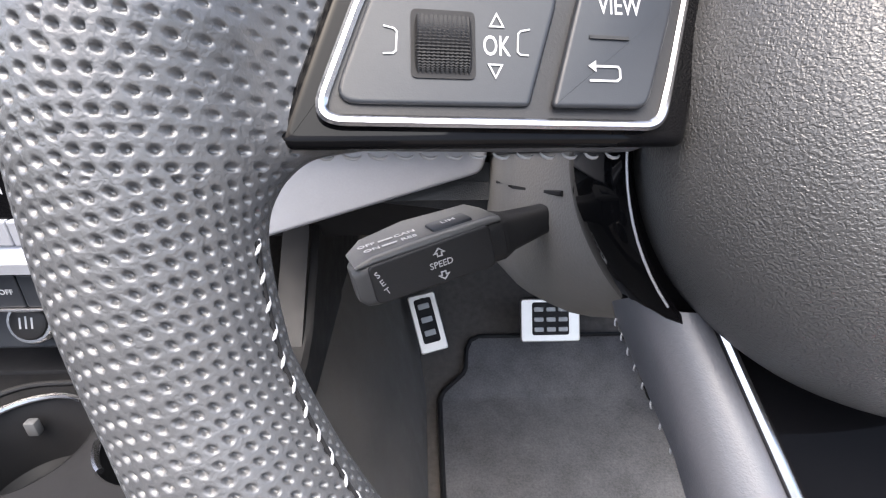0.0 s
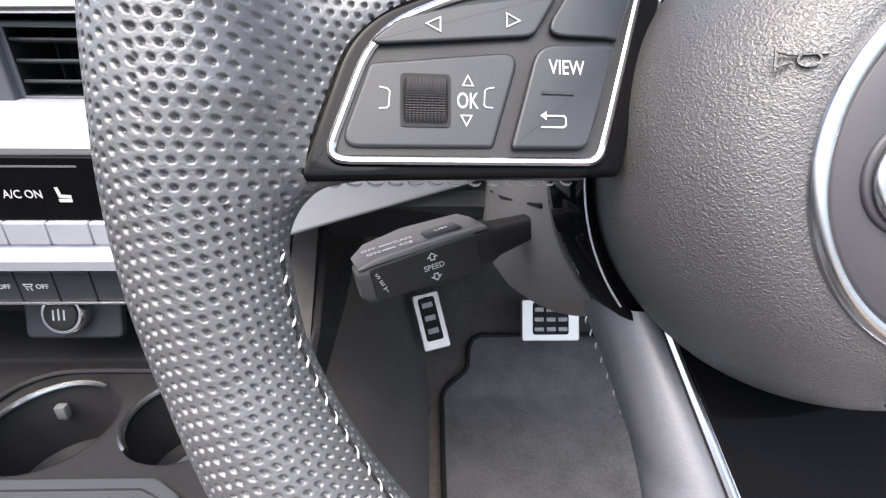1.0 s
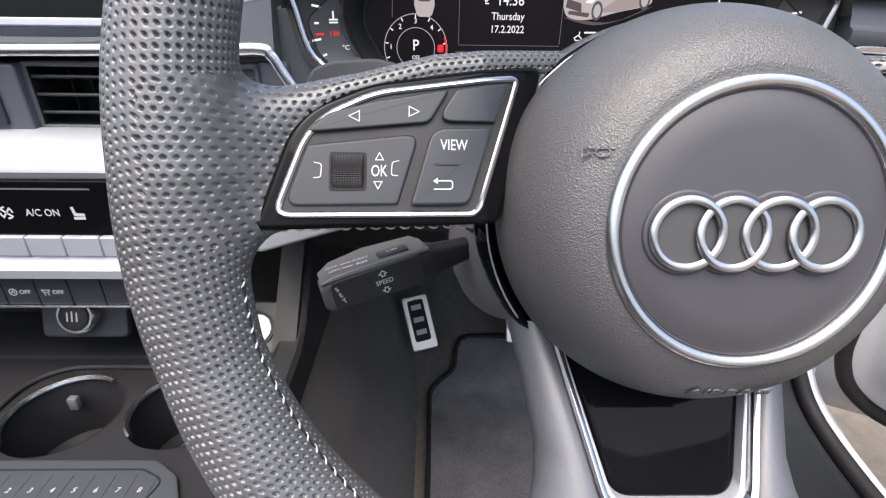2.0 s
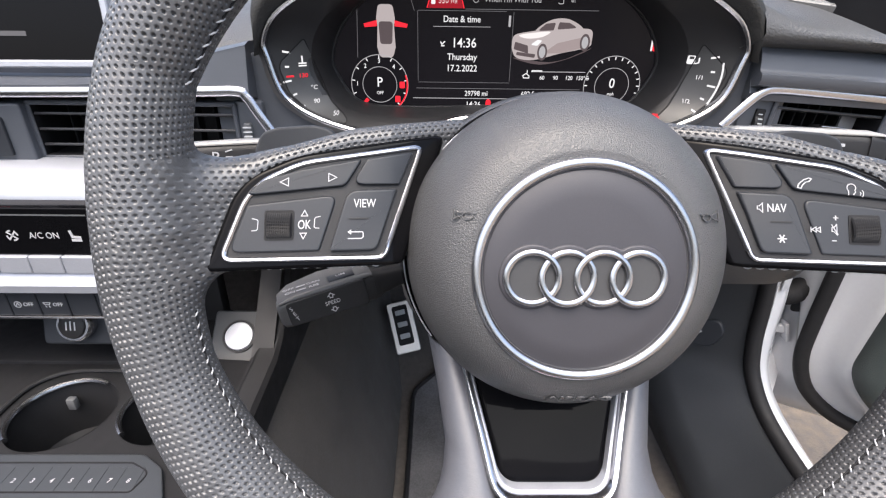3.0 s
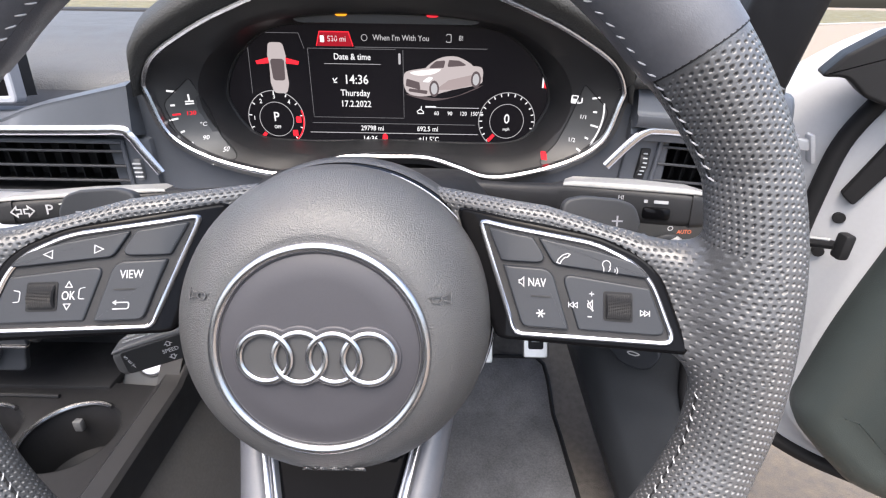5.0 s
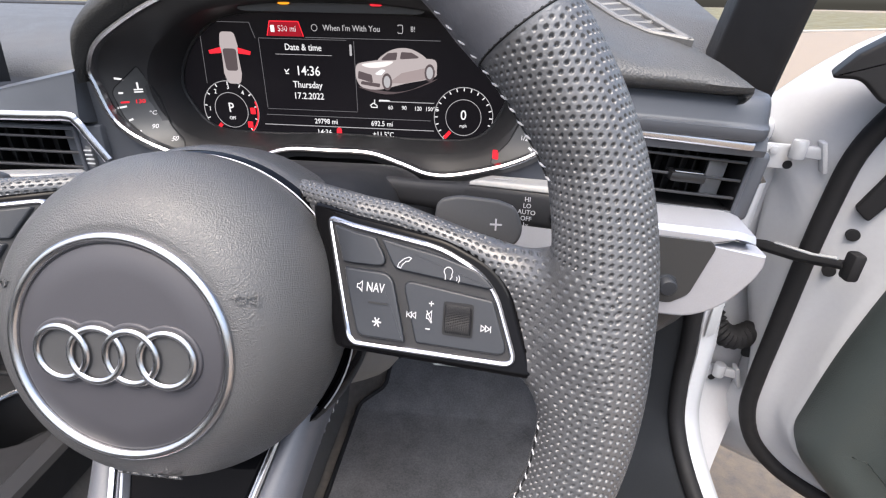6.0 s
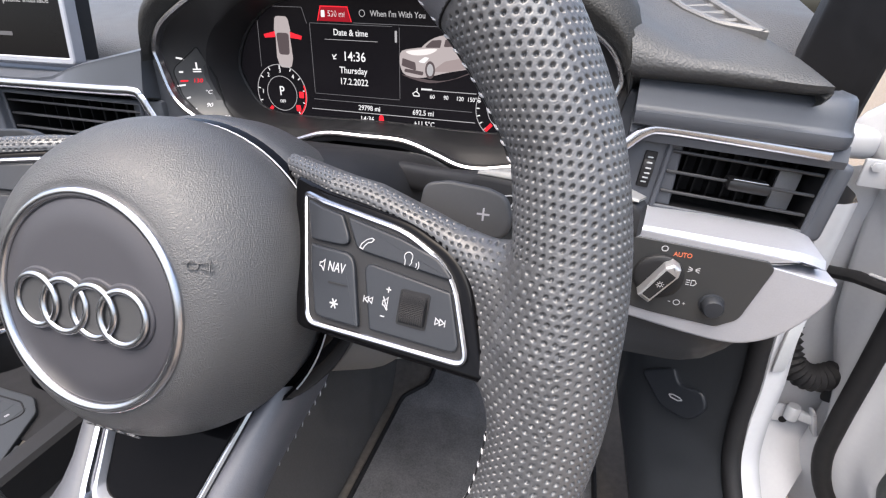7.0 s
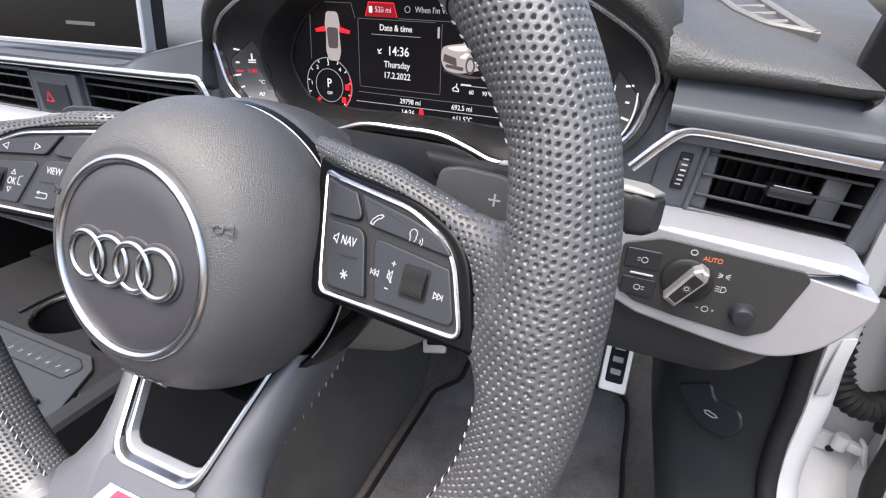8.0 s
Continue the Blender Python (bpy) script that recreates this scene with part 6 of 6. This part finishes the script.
def pedal(name, m, w, h, label, slots):
    p = thing(name, m, label, "pedal")
    part("plate", prism(rounded([(-w * 0.5, -h / 2), (w * 0.5, -h / 2), (w * 0.5, h / 2), (-w * 0.5, h / 2)], 0.006), -0.008, 0.0, 0.002), STEEL, p, "brushed stainless plate")
    part("rubber_pad", prism(rounded(rect(w * 0.62, h * 0.76, 0, h * 0.04), 0.005), -0.002, 0.0015, 0.0008), RUBBER, p, "black rubber field")
    for sx, sy, sw, sl in slots:
        part("stud", prism(rounded(rect(sw, sl, sx, sy), 0.002), 0.001, 0.0042, 0.0012), GREYP, p)
    part("arm", box(0.012, 0.012, 0.20, 0.003, at=(0, h * 0.4, -0.10)), BLACK, p)
    return p


pedal("footrest", facing(-0.124, 0.655, 0.378, 34) @ Matrix.Rotation(radians(14), 4, "Z"), 0.050, 0.105, "stainless footrest plate with black rubber pads", [(0, 0.030, 0.020, 0.010), (0, 0.006, 0.020, 0.010), (0, -0.018, 0.020, 0.010)])
pedal("brake_pedal", facing(0.098, 0.660, 0.375, 28), 0.108, 0.078, "wide stainless brake pedal with rubber strips", [(x, y, 0.017, 0.008) for x in (-0.022, 0, 0.022) for y in (0.020, 0.002, -0.016)])
pedal("accelerator", facing(0.232, 0.64, 0.424, 30), 0.048, 0.105, "narrow stainless accelerator pedal with rubber pads", [(0, 0.028, 0.018, 0.010), (0, 0.006, 0.018, 0.010), (0, -0.016, 0.018, 0.010)])

# kick panel beside the pedals, with the bonnet release
STRIP = spline([(0.388, 0.392, 0.83), (0.396, 0.412, 0.74), (0.404, 0.4255, 0.655), (0.410, 0.4255, 0.59), (0.410, 0.4160, 0.523), (0.4135, 0.3960, 0.472), (0.424, 0.3400, 0.428), (0.434, 0.2000, 0.404), (0.440, -0.10, 0.398), (0.440, -0.70, 0.395)], 8)
kick = thing("kick_panel", pose(0.36, 0.4, 0.45), "black plastic kick panel with bonnet release lever", "kick panel")
KI = kick.matrix_basis.inverted()


def kick_rows():
    rows = []
    for x, y, z in STRIP:
        g = min(1, max(0, (0.40 - y) / 0.12)) if z < 0.6 else 0
        dx, dy, dz = -0.743 + 0.25 * g, 0.669 * (1 - g), -0.22 - 0.70 * g
        rows.append([(x + dx * min(w, 0.17), y + dy * min(w, 0.17) + 1.5 * max(0, w - 0.17), z + dz * min(w, 0.17) + 0.012 * math.sin(min(1, w / 0.05) * math.pi) * g) for w in (-0.004, 0.004, 0.012, 0.03, 0.06, 0.09, 0.12, 0.16, 0.22, 0.32)])
    return rows


part("panel", moved(sheet(kick_rows()), KI), KICK, kick, smooth=70)
lev = facing(0.352, 0.466, 0.498, 10, -42)
part("release_lever", moved(moved(prism(rounded([(-0.0601, 0.0184), (-0.018, 0.0518), (-0.0043, 0.0327), (0.0269, 0.0445), (0.0387, 0.0256), (0.0256, -0.0066), (-0.0164, -0.0117)], [0.006, 0.008, 0.012, 0.014, 0.016, 0.03, 0.03], 5), -0.008, 0.007, 0.003), lev), KI), BUTTON, kick, "black bonnet release lever")
part("mark", moved(moved(strokes([[(-0.008, 0.0045), (-0.002, 0.0035), (0.006, -0.002), (0.0085, -0.0055)], [(-0.008, 0.0045), (-0.0068, 0.0005), (0.0015, -0.0050), (0.0085, -0.0055)]], 0.0016, 0.0072), lev @ Matrix.Translation((-0.002, 0.0150, 0)) @ Matrix.Rotation(radians(42), 4, "Z")), KI), PRINT, kick)

# ---- door side ----
solo("weatherstrip", tube(STRIP, 0.011, 10), RUBBER, "black rubber weatherstrip along the door opening", "weatherstrip", kind="structure")
body = thing("car", pose(0.45, 0.5, 0.4), "white car with its driver door wide open", "car")
BI = body.matrix_basis.inverted()


def pillar_rows():
    up = [(0.002, 0.012, 0), (0.012, -0.004, 0), (0.024, -0.002, 0), (0.038, 0.008, 0), (0.046, 0.035, 0), (0.052, 0.085, 0), (0.066, 0.132, 0), (0.095, 0.150, 0), (0.135, 0.156, 0), (0.20, 0.165, 0)]
    low = [(0.0, 0, 0.0), (0.012, 0, 0.004), (0.024, 0, 0.0), (0.036, 0, -0.012), (0.042, 0, -0.035), (0.044, 0, -0.070), (0.044, 0, -0.11), (0.040, 0, -0.15), (0.030, 0, -0.18), (0.0, 0, -0.20)]
    rows = []
    for x, y, z in STRIP:
        g = min(1, max(0, (0.415 - y) / 0.13)) if z < 0.6 else 0
        g = g * g * (3 - 2 * g)
        rows.append([(x + a[0] * (1 - g) + c[0] * g, y + (max(0.4255 - y, 0) * min(1, j / 5) * (1 - g) if z < 0.6 else 0) + a[1] * (1 - g) + c[1] * g, z + a[2] * (1 - g) + c[2] * g) for j, (a, c) in enumerate(zip(up, low))])
    return rows


part("pillar", moved(sheet(pillar_rows()), BI), WHITE, body, "white painted hinge pillar and sill", smooth=60)
part("pillar_top", moved(box(0.10, 0.10, 0.035, 0.012, 3, at=(0.446, 0.590, 0.852)), BI), WHITE, body)
part("pillar_patch", moved(box(0.017, 0.003, 0.075, 0.001, at=(0, 0, 0)), BI @ pose(0.4300, 0.4225, 0.652, 0, 0, 25)), GREYP, body, "grey foam patch")
ap = layers([[(0.372 + x, 0.325 + y, z) for x, y in rounded([(0.006, -0.006 - 0.27 * (z - 1.0)), (0.046, 0.10 - 0.5 * (z - 1.0)), (0.030, 0.20 - 0.6 * (z - 1.0)), (-0.012, 0.125 - 0.5 * (z - 1.0)), (-0.024, 0.070 - 0.45 * (z - 1.0))], [0.008, 0.02, 0.02, 0.02, 0.02], 4)] for z in (0.865, 0.93, 1.0, 1.1, 1.2, 1.345)])
solo("pillar_trim", ap, BLACK, "dark windscreen pillar trim", "pillar", kind="structure", smooth=60)


def hinge(m):
    """A white hinge: pillar leaf with a hole, knuckle, bracket on the door."""
    h = part("door_hinge", box(0.052, 0.010, 0.046, 0.003, at=(-0.020, 0.004, -0.004)), WHITE, body, "white painted door hinge with bolt", BI @ m @ Matrix.Scale(0.68, 4))
    part("knuckle", lathe([(0.0125, -0.016), (0.0135, -0.014), (0.0135, 0.014), (0.0115, 0.017), (0.001, 0.0175)], 20), WHITE, h, at=Matrix.Translation((0.006, -0.012, 0.014)))
    part("arm", moved(box(0.040, 0.016, 0.022, 0.004), Matrix.Translation((0.024, -0.014, 0.012)) @ Matrix.Rotation(radians(-20), 4, "Z")), WHITE, h)
    part("door_leaf", moved(box(0.009, 0.026, 0.058, 0.003), Matrix.Translation((0.044, -0.020, 0.006)) @ Matrix.Rotation(radians(-18), 4, "Y")), WHITE, h)
    part("bolt_hole", moved(lathe([(0.0082, 0), (0.0078, 0.0015), (0.001, 0.0015)], 18), Matrix.Translation((0.0, -0.0012, -0.018)) @ Matrix.Rotation(radians(90), 4, "X")), RUBBER, h)
    part("bolt", moved(lathe([(0.008, 0), (0.008, 0.005), (0.001, 0.007)], 6), Matrix.Translation((-0.030, -0.001, 0.008)) @ Matrix.Rotation(radians(90), 4, "X")), WHITE, h)
    return h


hinge(pose(0.5185, 0.545, 0.4605))
hinge(pose(0.507, 0.516, 0.830, 0, 0, -10))
boot_pts = spline([(0.478, 0.560, 0.640), (0.476, 0.535, 0.600), (0.486, 0.515, 0.566), (0.512, 0.512, 0.552), (0.545, 0.525, 0.556)], 9)
boot = thing("cable_boot", pose(0.51, 0.52, 0.555), "ribbed black rubber cable boot between pillar and door", "cable boot")
BO = boot.matrix_basis.inverted()
part("bellows", moved(tube(boot_pts, [0.0165 + 0.0020 * (1 if i % 2 else -1) for i in range(len(boot_pts))], 16), BO), RUBBER, boot)
part("end_plate", moved(moved(prism(rounded([(-0.012, -0.05), (0.012, -0.036), (0.014, 0.026), (0.004, 0.036), (-0.010, 0.026)], 0.008), -0.006, 0.004, 0.002), Matrix.Translation((0.550, 0.523, 0.553)) @ Matrix.Rotation(radians(-60), 4, "Z") @ FACE), BO), RUBBER, boot)
chk = thing("check_strap", pose(0.48, 0.50, 0.682), "black metal door check strap", "check strap")
CK = chk.matrix_basis.inverted()
part("bar", moved(tube([(0.470, 0.560, 0.690), (0.510, 0.510, 0.7065), (0.528, 0.455, 0.7180), (0.546, 0.410, 0.7330)], [0.0085, 0.0095, 0.0085, 0.007], 10, False, 0.8), CK), RUBBER, chk)
part("groove", moved(tube([(0.514, 0.496, 0.7180), (0.530, 0.446, 0.7275), (0.541, 0.418, 0.7370)], 0.0022, 6), CK), GREYP, chk)
part("end_block", moved(box(0.014, 0.018, 0.034, 0.004, at=(0.549, 0.404, 0.7350)), CK), RUBBER, chk)

# open door: x along the door, y up, z towards the driver
DOOR = Matrix.Translation((0.548, 0.420, 0)) @ Matrix.Rotation(radians(-28), 4, "Z") @ FACE
far = [(0.30, 0.330), (0.80, 0.340), (1.05, 0.40), (1.10, 0.60), (1.08, 0.92), (0.80, 0.985), (0.35, 0.985)]
seal = spline([(0.20, 0.985), (0.07, 0.975), (0.022, 0.938), (-0.002, 0.895), (-0.020, 0.845), (-0.026, 0.780), (-0.029, 0.700), (-0.030, 0.600), (-0.031, 0.510), (-0.028, 0.450), (-0.011, 0.402), (0.018, 0.371), (0.060, 0.349), (0.134, 0.335)] + far, 4, True)
skin = spline([(0.20, 1.000), (0.07, 0.992), (-0.009, 0.977), (-0.066, 0.943), (-0.118, 0.892), (-0.138, 0.862), (-0.100, 0.805), (-0.088, 0.700), (-0.078, 0.620), (-0.056, 0.540), (-0.052, 0.450), (-0.064, 0.335), (-0.030, 0.303), (0.134, 0.302)] + [(x * 1.01 - 0.003, y + (-0.02 if y < 0.5 else 0.012)) for x, y in far], 4, True)
inner = spline([(0.20, 0.945), (0.13, 0.935), (0.095, 0.905), (0.080, 0.860), (0.066, 0.800), (0.055, 0.735), (0.043, 0.665), (0.034, 0.600), (0.027, 0.520), (0.026, 0.480), (0.040, 0.448), (0.062, 0.425), (0.100, 0.392), (0.150, 0.365)] + [(x * 0.97, 0.65 + (y - 0.65) * 0.9) for x, y in far], 4, True)
rings = [[(x, y, -0.16) for x, y in skin], [(x, y, -0.112) for x, y in skin], [(x, y, -0.106) for x, y in inset(skin, 0.006)], [(0.45 * a[0] + 0.55 * c[0], 0.45 * a[1] + 0.55 * c[1], -0.084) for a, c in zip(skin, seal)], [(x, y, -0.060) for x, y in inset(seal, -0.008)], [(x, y, -0.053) for x, y in inset(seal, 0.010)], [(x, y, -0.049) for x, y in inset(seal, 0.020)],
         [(0.5 * a[0] + 0.5 * c[0], 0.5 * a[1] + 0.5 * c[1], -0.040) for a, c in zip(inset(seal, 0.020), inner)], [(0.25 * a[0] + 0.75 * c[0], 0.25 * a[1] + 0.75 * c[1], -0.016) for a, c in zip(inset(seal, 0.020), inner)], [(x, y, -0.006) for x, y in inner], [(x, y, -0.012) for x, y in inset(inner, 0.02)]]
door = part("door", layers(rings), WHITE, body, "white painted open door", BI @ DOOR, smooth=60)
part("door_seal", tube([(x, y, -0.050) for x, y in seal], 0.0115, 12, True), RUBBER, door, "black rubber door seal")
part("door_card", layers([[(x, y, -0.012) for x, y in inset(inner, -0.002)], [(x, y, 0.010) for x, y in inset(inner, 0.001)], [(x, y, 0.024) for x, y in inset(inner, 0.014)], [(x, y, 0.032) for x, y in inset(inner, 0.045)], [(x, y, 0.026) for x, y in inset(inner, 0.060)], [(x, y, 0.030) for x, y in inset(inner, 0.075)]]), CARD, door, "dark grey-green inner door card", smooth=60)
part("mirror_base", prism(rounded([(-0.073, 0.929), (-0.054, 0.955), (-0.020, 0.982), (0.12, 1.010), (0.12, 0.930), (0.0, 0.902), (-0.024, 0.910), (-0.046, 0.930)], [0.004, 0.01, 0.02, 0.01, 0.01, 0.02, 0.02, 0.02]), -0.060, -0.004, 0.004), BLACK, door, "black mirror base trim")
part("door_slot", prism(rounded([(-0.003, 0.786), (0.013, 0.773), (0.046, 0.846), (0.070, 0.905), (0.050, 0.915), (0.020, 0.850)], 0.004), -0.052, -0.034, 0.002), RUBBER, door, "black rubber stop")
for x, y in ((0.006, 0.752), (-0.002, 0.700)):
    part("bolt_hole", put_at(lathe([(0.0075, -0.05), (0.0072, -0.0405), (0.001, -0.0400)], 18), x, y), RUBBER, door)
part("armrest", box(0.62, 0.06, 0.07, 0.02, 3, at=(0.55, 0.66, 0.04)), CARD, door)

# ground beyond the car
solo("kerb", box(90, 0.22, 0.10, 0.02, at=(0, 0, 0.03)), PALE, "pale concrete kerb at the edge of the grass", "kerb", pose(11.2, 21.9, 0, 0, 0, 34), kind="structure")
solo("grass", sheet([[(x, y, 0.05 + 0.06 * math.sin(x * 0.7) * math.sin(y * 0.9)) for x in np.linspace(-70, 70, 60)] for y in np.linspace(0.15, 60, 40)]), GRASS, "dry yellowish green grass beyond the kerb", "grass", pose(11.2, 21.9, 0, 0, 0, 34), kind="stuff")

# true size: the steering wheel is 0.375 m across
for ob in list(scene.objects):
    if ob.parent is None and ob.type in ("MESH", "EMPTY"):
        ob.matrix_basis = Matrix.Scale(SIZE, 4) @ ob.matrix_basis
